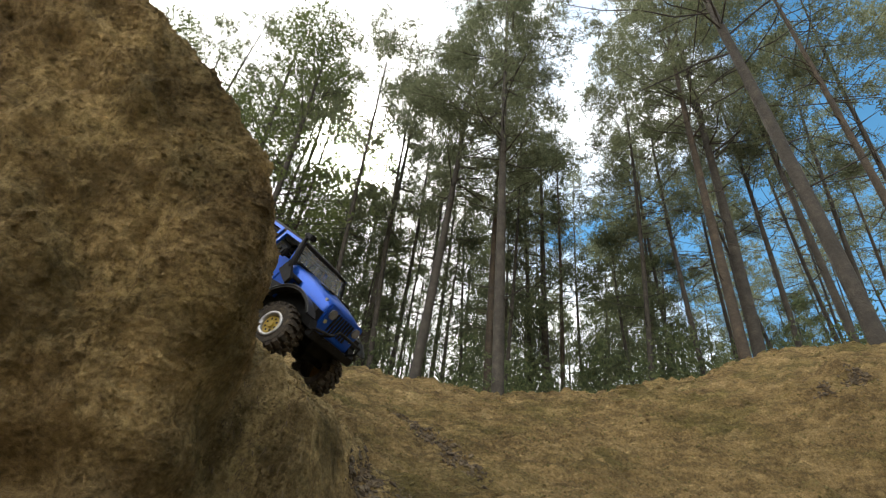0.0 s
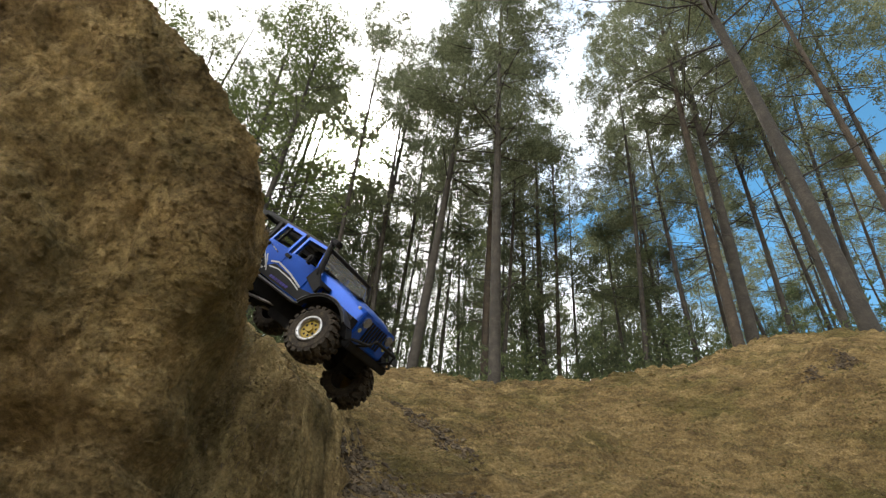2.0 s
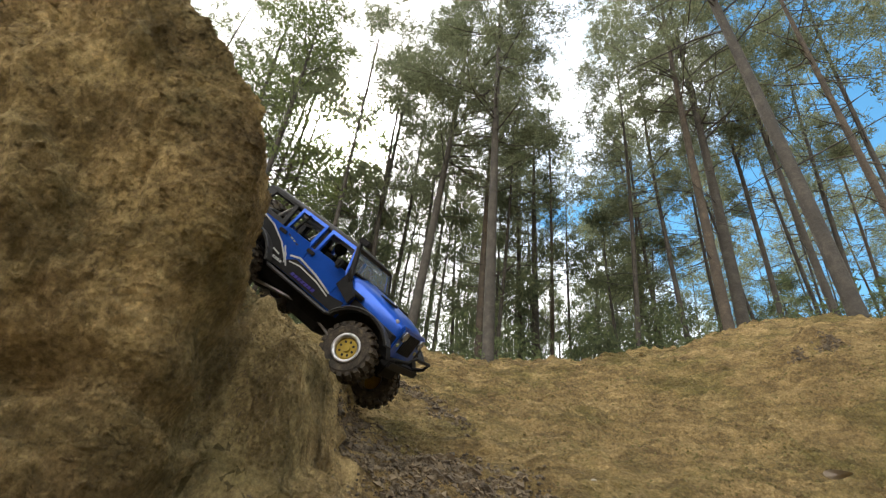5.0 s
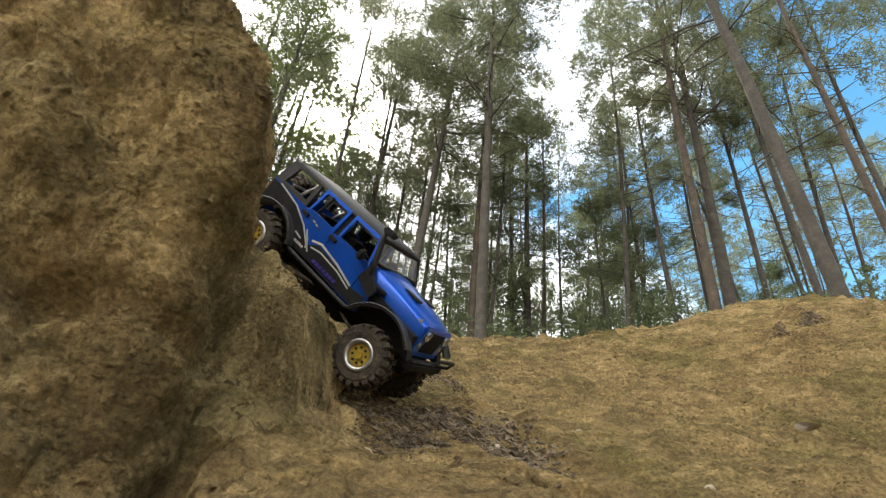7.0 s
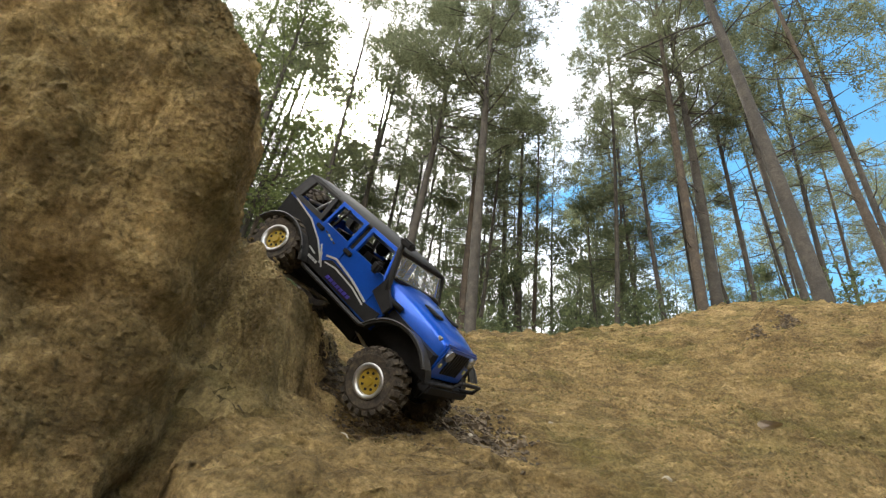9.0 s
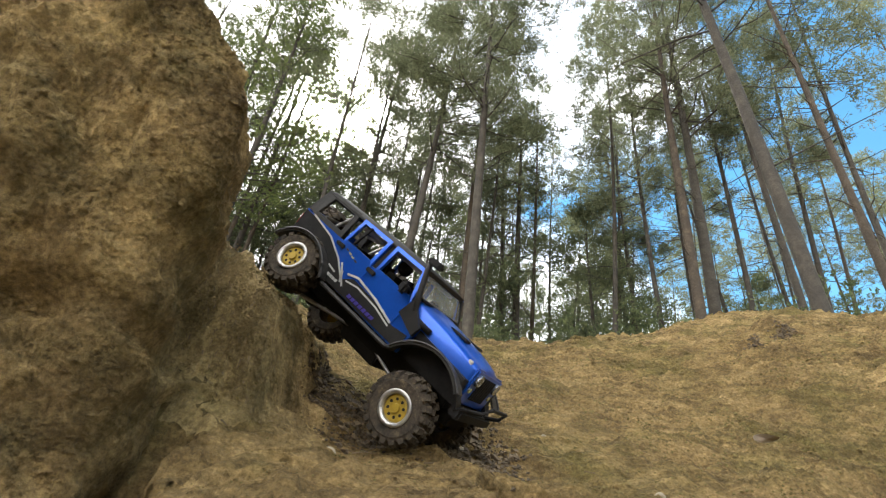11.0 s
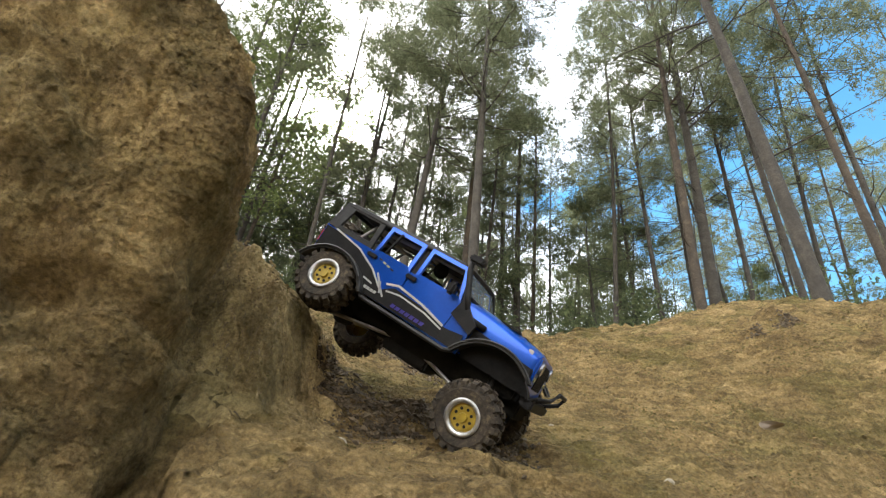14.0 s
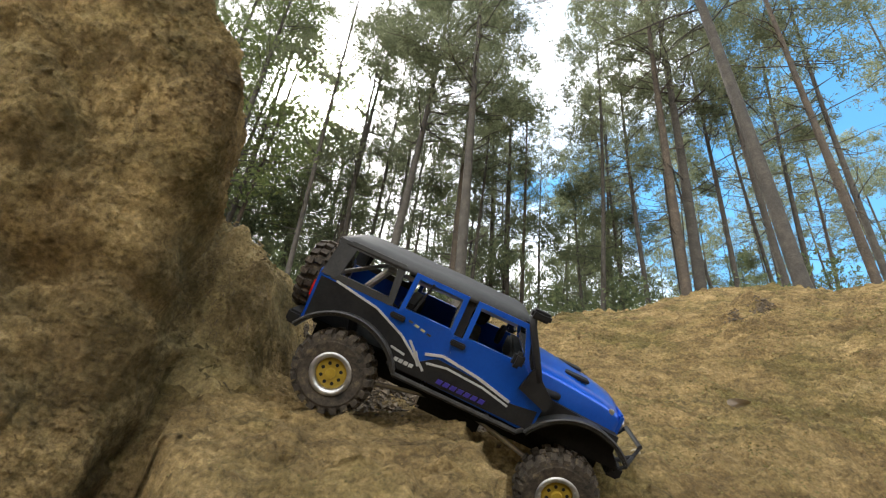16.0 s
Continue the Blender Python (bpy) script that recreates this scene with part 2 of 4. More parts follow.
# ---- ground ----
def slope(x, y):
    """Height of the pit's side without its ledge: it climbs towards a crest with the wood behind it."""
    r = math.hypot(x, y)
    h = 0.185 + 0.52 * (y - 0.82)
    h += 0.03 * max(0.0, x) ** 2 + (0.30 * min(0.6, -x) * step(0.60, 0.76, y) if x < 0 else 0.0)
    # the crest swings out and rises towards the east; behind, the pit's floor runs level and then climbs
    az = math.degrees(math.atan2(x, y))
    ahead = step(100, 62, abs(az))
    if r > 1.4:
        far = 2.6 + 0.8 * step(18, 38, az)
        tall = far * float(np.interp(az, [-60, 0, 8, 20, 27, 36, 41, 46, 60], [0.44, 0.452, 0.443, 0.449, 0.466, 0.486, 0.484, 0.462, 0.45]))
        rim = tall - 0.60 * (far - r) if r < far else tall + 0.30 * (min(r, 14.0) - far) + 0.02 * max(0.0, r - 14.0)
        h += (rim - h) * ahead * step(1.5, 2.5, r)
        h += (-0.25 - h) * (1 - ahead) * step(2.0, 4.0, r)
        h += (2.3 - h) * (1 - ahead) * step(6, 12, r)
    return h


def ledge_top(x, y):
    return 0.515 - 0.66 * (x + 0.333) + (0.20 if y > 0.939 else 0.14) * (y - 0.939)


def ground_height(x, y):
    h = slope(x, y)
    if -2 < x < 3 and 0 < y < 4:
        # the near shelf and the drop beside it
        h += (0.018 + 0.016 * step(-0.02, 0.08, x)) * step(0.19, 0.14, x + 0.02 * math.sin(18 * y)) * step(0.72, 0.62, y) * step(-0.22, -0.05, x)
        h -= 0.168 * step(0.145, 0.185, x + 0.015 * math.sin(23 * y)) * step(0.80, 0.62, y + 0.10 * x)
        # rut that the wheels dug
        h -= 0.022 * bell(x, y, -0.05, 0.86, 0.10, 0.07) + 0.018 * bell(x, y, 0.06, 0.92, 0.12, 0.05) + 0.026 * bell(x, y, 0.22, 0.86, 0.10, 0.06)
        # the ledge: a step with an upright front and side
        edge = -0.118 - 0.027 * step(0.95, 0.76, y) + 0.014 * rough_noise(0, y, 3, 0.12, 3) + 0.02 * step(0.9, 1.3, y)
        face = 0.735 + 0.016 * rough_noise(x, 0, 7, 0.10, 3) - 0.05 * (x + 0.2)
        k = step(edge + 0.014, edge - 0.014, x) * step(face - 0.02, face + 0.02, y)
        t = ledge_top(x, y) - 0.014 * step(0.03, 0.0, edge - x) - 0.008 * step(0.03, 0.0, y - face)
        if x > -1.0 or y < 2.0:
            h = h + max(0.0, t - h) * k * step(2.4, 1.5, y)
        # the ground falls away along the foot of the bank
        rim = -0.188 + 0.50 * max(0.0, 0.6 - y) + 0.010 * rough_noise(0, y, 11, 0.08, 3)
        h -= 0.40 * step(rim, rim - 0.014, x) * step(0.70, 0.64, y)
        # hollows and tufts in the far slope
        h += 0.055 * step(1.83, 1.875, y + 0.5 * (x - 1.59)) * bell(x, y, 1.60, 1.90, 0.08, 0.13) + 0.035 * step(1.83, 1.87, y) * bell(x, y, 1.44, 1.90, 0.06, 0.12)
        h += 0.05 * bell(x, y, 1.98, 2.75, 0.30, 0.20)
    return h


def ground_detail(x, y):
    r = math.hypot(x, y - 0.5)
    amp = min(1.0, 0.35 + r * 0.5)
    d = 0.030 * amp * rough_noise(x, y, 0, 0.42, 3)
    if r < 6:
        d += 0.017 * rough_noise(x, y * 1.8, 5, 0.11, 3) + (0.018 + 0.008 * min(2.0, r)) * rough_noise(x * 0.42 + 0.2 * y, y * 1.5, 17, 0.10, 4) + (0.0095 + 0.004 * min(2.0, r)) * rough_noise(x * 0.7, y * 1.6, 9, 0.036 + 0.008 * min(2.0, r), 4)
        # trodden crumple: small humps with sharp pits between them, away from the landing
        w = step(0.25, 0.65, math.hypot(x - 0.15, y - 0.95)) * (0.7 + 0.3 * min(2.0, r))
        d += 1.5 * w * (0.006 - 0.020 * abs(rough_noise(x * 0.75, y, 31, 0.040 + 0.012 * min(2.0, r), 2)) - 0.010 * max(0.0, rough_noise(x, y, 41, 0.06, 2) - 0.12))
    return d


def grid_lines(parts):
    out = []
    for a, b, s in parts:
        n = max(1, round((b - a) / s))
        out += [a + (b - a) * i / n for i in range(n)]
    return out + [parts[-1][1]]


def make_ground():
    xs = grid_lines([(-900, -60, 120), (-60, -8, 6), (-8, -2, 0.5), (-2, -0.6, 0.05), (-0.6, -0.32, 0.015), (-0.32, -0.05, 0.005), (-0.05, 0.5, 0.005),
                     (0.5, 1.7, 0.007), (1.7, 4, 0.022), (4, 9, 0.25), (9, 60, 5), (60, 900, 120)])
    ys = grid_lines([(-900, -60, 120), (-60, -6, 6), (-6, 0, 0.4), (0, 0.45, 0.03), (0.45, 0.70, 0.005), (0.70, 0.78, 0.004), (0.78, 1.2, 0.006), (1.2, 2.3, 0.007), (2.3, 4.5, 0.022),
                     (4.5, 9, 0.15), (9, 60, 3), (60, 900, 120)])
    verts, faces = [], []
    nx = len(xs)
    for y in ys:
        for x in xs:
            z = ground_height(x, y)
            wob = (0, 0)
            if -0.4 < x < 0.4 and 0.5 < y < 1.3:
                wob = (0.013 * rough_noise(x, y, z * 3, 0.05, 3), 0.013 * rough_noise(x + 9, y, z * 3, 0.05, 3))
            verts.append((x + wob[0], y + wob[1], z + (ground_detail(x, y) if -20 < x < 20 and -20 < y < 20 else 0)))
    for j in range(len(ys) - 1):
        for i in range(nx - 1):
            a = j * nx + i
            faces.append((a, a + 1, a + nx + 1, a + nx))
    me = mesh_of("ground", verts, faces, SAND, True)
    me.materials.append(LEDGE)
    # the ledge's upright front and side are bare, paler than the slope and full of roots
    for p in me.polygons:
        if -0.40 < p.center.x < -0.06 and 0.66 < p.center.y < 1.25 and p.center.z > 0.16 + 0.02 * math.sin(40 * p.center.x) and p.normal.z < 0.72:
            p.material_index = 1
    ob = new("ground", me)
    return tagged(ob, "trampled mossy sand slope of a pit with an eroded ledge", "ground", kind="structure")


make_ground()


def bank_rim(z):
    """How far to the right the bank reaches at a height, and how far it stands out towards the open pit."""
    right = np.interp(z, [-0.3, 0.05, 0.12, 0.20, 0.27, 0.32, 0.36, 0.44, 0.48, 0.52, 0.56, 0.60, 0.64, 0.68, 0.72, 0.76, 0.84, 1.0, 1.35],
                      [-0.31, -0.256, -0.238, -0.230, -0.238, -0.228, -0.206, -0.200, -0.205, -0.216, -0.236, -0.272, -0.318, -0.370, -0.418, -0.462, -0.55, -0.74, -1.2])
    front = np.interp(z, [-0.3, 0.05, 0.12, 0.21, 0.30, 0.40, 0.55, 0.80, 1.1, 1.35], [0.60, 0.545, 0.535, 0.51, 0.46, 0.425, 0.40, 0.37, 0.38, 0.46])
    return float(right), float(front)


def make_bank():
    zs = [-0.3 + 0.0058 * i for i in range(284)]
    n = 440
    turns = []
    for k in range(n):
        # points crowd together on the open side
        u = k / n
        turns.append(radians(-115 + 160 * u / 0.82) if u < 0.82 else radians(45 + 200 * (u - 0.82) / 0.18))
    verts, faces = [], []
    for z in zs:
        right, front = bank_rim(min(z, 1.34))
        cy, reach = front + float(np.interp(z, [0.0, 0.3, 0.5, 0.9], [0.09, 0.095, 0.09, 0.08])), 0.75
        cx = right - reach
        for a in turns:
            c, s = math.cos(a), math.sin(a)
            e = 0.46 if s < 0 else 0.85
            x = cx + reach * math.copysign(abs(c) ** e, c)
            y = cy + ((cy - front) if s < 0 else 0.34) * math.copysign(abs(s) ** e, s)
            # ridges that run down towards the cleft, crumbs and grains
            lean_z = z + 0.7 * x
            strata = rough_noise(x * 0.35, y * 0.5, z + 0.62 * x, 0.055, 3)
            d = 0.050 * rough_noise(x * 0.5, y, lean_z, 0.20, 3) + 0.020 * rough_noise(x, y, lean_z, 0.075, 4) + 0.012 * strata * step(-0.3, 0.5, rough_noise(x, y, z, 0.25, 2)) + 0.0105 * rough_noise(x, y, z, 0.022, 4)
            d += 0.010 * max(0.0, rough_noise(x + 5, y, z, 0.035, 2)) ** 0.6 * step(0.0, 0.5, rough_noise(x + 3, y, z, 0.16, 2))
            crease = 0.030 * step(0.030, 0.0, abs(z - 0.215 + 0.35 * (x + 0.29) + 0.02 * math.sin(30 * x))) * step(-0.5, -0.35, x)
            d -= crease
            d *= 0.55 if c > 0.8 else 1.0
            out = Vector((max(c, 0.0) * 0.6 if s < 0 else c, s, 0.25)).normalized()
            verts.append((x + out.x * d, y + out.y * d, z + 0.3 * d))
    for j in range(len(zs) - 1):
        for k in range(n):
            a, b = j * n + k, j * n + (k + 1) % n
            faces.append((a, b, b + n, a + n))
    faces.append(tuple(range((len(zs) - 1) * n, len(zs) * n)))
    faces.append(tuple(reversed(range(n))))
    ob = new("sand_bank", mesh_of("sand_bank", verts, faces, CLAY, True))
    tagged(ob, "overhanging weathered bank of damp brown sand", "sand bank")
    return verts, n


BANK_VERTS, BANK_RING = make_bank()


# ---- trees ----
def tube(path, radii, sides, verts, faces):
    """Adds a tapered tube along a path to the lists."""
    base = len(verts)
    for i, p in enumerate(path):
        d = (path[min(i + 1, len(path) - 1)] - path[max(i - 1, 0)]).normalized()
        u = d.orthogonal().normalized()
        w = d.cross(u)
        for k in range(sides):
            a = 2 * math.pi * k / sides
            verts.append(p + (u * math.cos(a) + w * math.sin(a)) * radii[i])
    for i in range(len(path) - 1):
        for k in range(sides):
            a, b = base + i * sides + k, base + i * sides + (k + 1) % sides
            faces.append((a, b, b + sides, a + sides))


def tuft(p, d, rng, size, blades, width, verts, faces):
    """A spray of needles or leaves at p that points along d."""
    for _ in range(blades):
        v = (d * rng.uniform(0.1, 1.0) + Vector((rng.gauss(0, 0.6), rng.gauss(0, 0.6), rng.gauss(0, 0.6)))).normalized()
        side = v.orthogonal().normalized()
        side.rotate(Matrix.Rotation(rng.uniform(0, 6.28), 3, v))
        o = p + Vector((rng.gauss(0, 1), rng.gauss(0, 1), rng.gauss(0, 1))) * size * 0.35
        b = len(verts)
        n = size * rng.uniform(0.6, 1.2)
        verts += [o - side * width * 0.5, o + side * width * 0.5, o + v * n]
        faces.append((b, b + 1, b + 2))


def pine(name, seed, height, radius, bark, leaves, crown_from=0.42, limbs=46, tufts=34, size=0.15, blades=11, width=0.022, bend=0.25, reach=2.1, dead=10, label="", droop=0.0, taper=0.35, puffs=4, puff=0.115):
    rng = random.Random(seed)
    root = new(name)
    tagged(root, label, "tree")
    n = 16
    sway = [(rng.uniform(-bend, bend), rng.uniform(-bend, bend)) for _ in range(3)]
    path = []
    for i in range(n + 1):
        t = i / n
        path.append(Vector((sway[0][0] * math.sin(2.2 * t) + sway[1][0] * t * t, sway[0][1] * math.sin(2.0 * t) + sway[1][1] * t * t, height * t)))
    radii = [radius * (1.25 if i == 0 else 1.0) * (1 - (1 - taper * 0.3) * (i / n) ** 1.3) for i in range(n + 1)]
    tv, tf = [], []
    tube(path, radii, 12, tv, tf)
    me = mesh_of("trunk", tv, tf, bark, True)
    tr = new("trunk", me)
    tr.parent = root
    lv, lf, cv, cf = [], [], [], []

    def along(t):
        f = min(t, 0.999) * n
        return path[int(f)].lerp(path[int(f) + 1], f - int(f))

    for k in range(limbs + dead):
        bare = k >= limbs
        t = rng.uniform(0.18, crown_from + 0.1) if bare else crown_from + (1 - crown_from) * (k + rng.random()) / limbs
        p = along(t)
        a = rng.uniform(0, 6.283)
        in_crown = max(0.0, (t - crown_from) / (1 - crown_from))
        long = reach * (rng.uniform(0.25, 0.6) if bare else (0.55 + 0.8 * math.sin(math.pi * min(1, 0.12 + 0.86 * in_crown)) * 0.8) * rng.uniform(0.6, 1.15) * (1.05 - 0.55 * in_crown))
        up = rng.uniform(-0.15, 0.15) if bare else rng.uniform(0.0, 0.55) - droop
        d = Vector((math.cos(a), math.sin(a), up)).normalized()
        pts = [p]
        for j in range(5):
            d = (d + Vector((rng.gauss(0, 0.16), rng.gauss(0, 0.16), rng.gauss(0.03, 0.12)))).normalized()
            pts.append(pts[-1] + d * long / 5)
        r0 = max(0.009, radius * (0.09 if bare else 0.17)) * (1.1 - 0.6 * in_crown)
        tube(pts, [r0 * (1 - 0.16 * j) for j in range(6)], 4, lv, lf)
        if bare:
            continue
        clumps = []
        for _ in range(puffs):
            f = rng.uniform(0.25, 1.0) ** 0.6 * 4.99
            spread = long * 0.13
            clumps.append(pts[int(f)].lerp(pts[int(f) + 1], f - int(f)) + Vector((rng.gauss(0, spread), rng.gauss(0, spread), rng.gauss(0.05, spread * 0.5))))
        for _ in range(tufts):
            q = rng.choice(clumps) + Vector((rng.gauss(0, puff), rng.gauss(0, puff), rng.gauss(0, puff * 0.55)))
            tuft(q, (d + Vector((0, 0, 0.4))).normalized(), rng, size, blades, width, cv, cf)
    ob = new("branchwork", mesh_of("branchwork", lv, lf, bark))
    ob.parent = root
    tagged(ob, kind="stuff")
    ob = new("crown", mesh_of("crown", cv, cf, leaves))
    ob.parent = root
    tagged(ob, kind="stuff")
    return root


def place(tree, x, y, z=None, turn=0.0, lean=(0, 0), scale=1.0, copy=True):
    z = ground_height(x, y) - 0.15 if z is None else z
    m = pose(x, y, z, lean[0], lean[1], turn)
    if not copy:
        tree.matrix_basis = m
        return tree
    return copy_thing(tree, m)


P_TALL = pine("pine_tree", 11, 11.0, 0.10, BARK, NEEDLE, 0.44, 36, 66, size=0.085, blades=11, width=0.018, dead=16, reach=1.9, puffs=3, puff=0.13, label="tall grey-barked pine with a high broken crown")
P_CROWN = pine("pine_tree", 31, 11.0, 0.095, BARK, NEEDLE, 0.47, 42, 112, size=0.085, blades=11, width=0.017, dead=14, reach=1.9, puffs=4, puff=0.14, label="tall pine with a full dark crown at the wood's edge")
P_RED = pine("pine_tree", 12, 11.5, 0.085, BARK_RED, NEEDLE, 0.46, 32, 66, size=0.085, blades=11, width=0.018, dead=16, reach=1.9, puffs=3, puff=0.13, label="tall pine with red flaking bark and open crown")
P_LEAN = pine("pine_tree", 13, 11.0, 0.075, BARK, NEEDLE, 0.40, 38, 84, size=0.075, blades=11, width=0.015, bend=0.4, dead=16, reach=2.3, puffs=4, puff=0.13, label="stout leaning pine with bare lower limbs above the crest")
P_MID = pine("pine_tree", 23, 11.0, 0.055, BARK, NEEDLE, 0.40, 34, 56, size=0.085, blades=11, width=0.018, dead=20, reach=1.8, puffs=3, puff=0.13, label="slim pine with dense pads of olive needles")
P_SLIM = pine("pine_tree", 14, 10.5, 0.065, BARK, NEEDLE, 0.42, 30, 30, size=0.10, blades=10, width=0.020, reach=1.5, dead=20, puffs=3, puff=0.13, label="slender pine in the wood behind the pit")
P_SLIM2 = pine("pine_tree", 15, 10.0, 0.058, BARK_RED, NEEDLE, 0.42, 30, 30, size=0.10, blades=10, width=0.020, reach=1.4, dead=20, puffs=3, puff=0.13, label="slender red-barked pine in the wood")
P_POLE = pine("pine_tree", 19, 10.5, 0.05, BARK, NEEDLE, 0.52, 26, 18, size=0.12, blades=10, width=0.022, reach=1.2, dead=30, bend=0.35, puff=0.14, label="thin dark pole of a pine with a small crown")
SPRUCE = pine("spruce_tree", 16, 9.5, 0.10, BARK, NEEDLE_DARK, 0.12, 60, 28, size=0.17, blades=9, width=0.026, reach=1.6, dead=4, droop=0.45, puff=0.14, label="dark dense spruce in the wood")
YOUNG = pine("young_spruce", 18, 5.0, 0.05, BARK, NEEDLE_DARK, 0.06, 54, 26, size=0.14, blades=10, width=0.016, reach=1.25, dead=2, droop=0.35, label="young dense spruce under the taller pines")
BIRCH = pine("birch_tree", 17, 10.5, 0.08, BARK, LEAF, 0.26, 66, 52, size=0.045, blades=9, width=0.028, reach=1.7, dead=6, puffs=6, puff=0.17, label="leafy birch lit from behind at the wood's edge")

GROUP = "pines of the wood"


def wood():
    rng = random.Random(5)
    # the trees nearest to the crest
    near = [(P_CROWN, 1.12, 7.45, 30, (0, 0)), (P_RED, 1.30, 9.95, 80, (0, 1)), (P_CROWN, -0.16, 8.53, 200, (0, -2)), (P_RED, 4.43, 6.68, 10, (0, 0)),
            (P_TALL, 4.80, 6.93, 140, (0, -1)), (P_LEAN, 3.86, 3.95, 60, (-3, -3)), (P_SLIM2, 5.6, 4.75, 250, (0, -1)), (P_SLIM2, 5.4, 11.85, 0, (0, 0)),
            (P_SLIM, 6.15, 12.6, 70, (0, 0)), (SPRUCE, 2.9, 11.7, 0, (0, 0)), (BIRCH, -3.9, 9.2, 40, (0, -4)), (P_SLIM, 6.12, 6.6, 20, (0, 0)),
            (P_SLIM, -0.75, 12.0, 190, (0, 0)), (P_SLIM2, -3.6, 10.6, 15, (0, 0)), (P_SLIM, -1.0, 10.5, 44, (0, 0)), (P_SLIM2, -3.75, 9.9, 130, (0, 0)), (P_TALL, -1.35, 11.3, 310, (0, 1)), (P_SLIM, -4.9, 11.0, 95, (0, 0)), (BIRCH, -2.75, 13.2, 77, (0, 0)), (P_POLE, 2.1, 13.0, 20, (0, 0)), (P_SLIM, 2.75, 12.6, 66, (0, 0)), (P_SLIM2, 3.3, 11.9, 310, (0, 0)), (P_SLIM, 2.3, 15.0, 15, (0, 0)), (P_SLIM2, 3.9, 15.2, 200, (0, 0)), (P_POLE, 3.15, 14.0, 99, (0, 0)),
            (BIRCH, -3.75, 10.6, 210, (0, -2)), (P_SLIM, -2.6, 16.6, 10, (0, 0)), (P_SLIM2, -4.0, 16.4, 70, (0, 0)), (BIRCH, -5.1, 16.2, 20, (0, 0)),
            (P_SLIM, -5.6, 12.0, 60, (0, 0)),
            (P_MID, 5.0, 8.7, 75, (0, 0)), (P_MID, 6.3, 8.0, 200, (0, 0)), (P_MID, 6.9, 5.7, 20, (0, 0)), (P_MID, 8.6, 9.6, 110, (0, 0)), (P_MID, 7.3, 11.2, 45, (0, 0)),
            (P_MID, 4.05, 9.0, 290, (0, 0)), (BIRCH, -2.05, 15.0, 140, (0, 0)), (P_MID, -1.75, 8.9, 40, (0, -3)), (BIRCH, -3.3, 8.3, 300, (0, -3))]
    used = set()
    for tree, x, y, turn, lean in near:
        ob = place(tree, x, y, None, turn, lean, copy=tree.name in used)
        used.add(tree.name)
        tagged(ob, group=GROUP)
    for k in range(15):
        az = radians((-18, -15.5, -13, -10.5, -7, -21)[k] if k < 6 else rng.uniform(-4, 40))
        r = rng.uniform(11.5, 13) if k < 6 else rng.uniform(10.5, 18)
        tagged(place(YOUNG, r * math.sin(az), r * math.cos(az), None, rng.uniform(0, 360), (rng.gauss(0, 2), rng.gauss(0, 2)), copy=k > 0), group="young spruces under the pines")
    kinds = [P_SLIM, P_SLIM2, P_SLIM, P_SLIM2, P_SLIM, P_SLIM2, BIRCH, P_SLIM2, P_SLIM, P_POLE, P_SLIM]
    spots = [(x, y) for _, x, y, _, _ in near]
    tries = 0
    while len(spots) < 106 and tries < 6000:
        tries += 1
        az, r = radians(rng.uniform(-42, 62)), 10.5 + 20 * rng.random() ** 1.1
        x, y = r * math.sin(az), r * math.cos(az)
        # a gap between the crowns lets the sun through
        gap = abs(math.degrees(az) - SUN_AZ) < 5
        if gap and r < 13:
            continue
        # the wood stands more open towards the east
        if az > 0.42 and rng.random() < 0.15:
            continue
        if min(math.hypot(x - a, y - b) for a, b in spots) < 1.25:
            continue
        spots.append((x, y))
        tagged(place(P_POLE if gap and r < 17 else kinds[len(spots) % len(kinds)], x, y, None, rng.uniform(0, 360), (rng.gauss(0, 1.5), rng.gauss(0, 1.5))), group=GROUP)

    for k in range(6):
        az, r = radians(-40 + 100 * (k + rng.random()) / 6), rng.uniform(24, 32)
        tagged(place(SPRUCE, r * math.sin(az), r * math.cos(az), None, rng.uniform(0, 360)), group="spruces deep in the wood")
    for _ in range(30):
        az, r = radians(rng.uniform(-8, 52)), rng.uniform(10, 24)
        x, y = r * math.sin(az), r * math.cos(az)
        if min(math.hypot(x - a, y - b) for a, b in spots) < 0.7:
            continue
        spots.append((x, y))
        tagged(place(P_POLE, x, y, None, rng.uniform(0, 360), (rng.gauss(0, 2), rng.gauss(0, 2))), group=GROUP)


wood()


def undergrowth():
    rng = random.Random(8)
    cv, cf = [], []
    for k in range(620):
        az, r = radians(min(rng.uniform(-40, 60), rng.uniform(-40, 90)) if k < 520 else rng.uniform(28, 62)), rng.uniform(8.5, 26)
        x, y = r * math.sin(az), r * math.cos(az)
        h = rng.uniform(0.6, 2.0) * (1.0 if r < 13 else 1.6)
        z = ground_height(x, y)
        for _ in range(60):
            t = rng.random()
            w = 0.55 * (1.05 - t) * min(1.5, h)
            tuft(Vector((x + rng.gauss(0, w), y + rng.gauss(0, w), z + h * t)), Vector((0, 0, 1)), rng, 0.07, 7, 0.032, cv, cf)
    ob = new("undergrowth", mesh_of("undergrowth", cv, cf, BUSH))
    tagged(ob, "young green saplings and bushes under the pines", "bushes", kind="stuff")


undergrowth()


# ---- loose matter on the ground ----
def ground_point(x, y):
    return Vector((x, y, ground_height(x, y) + ground_detail(x, y)))


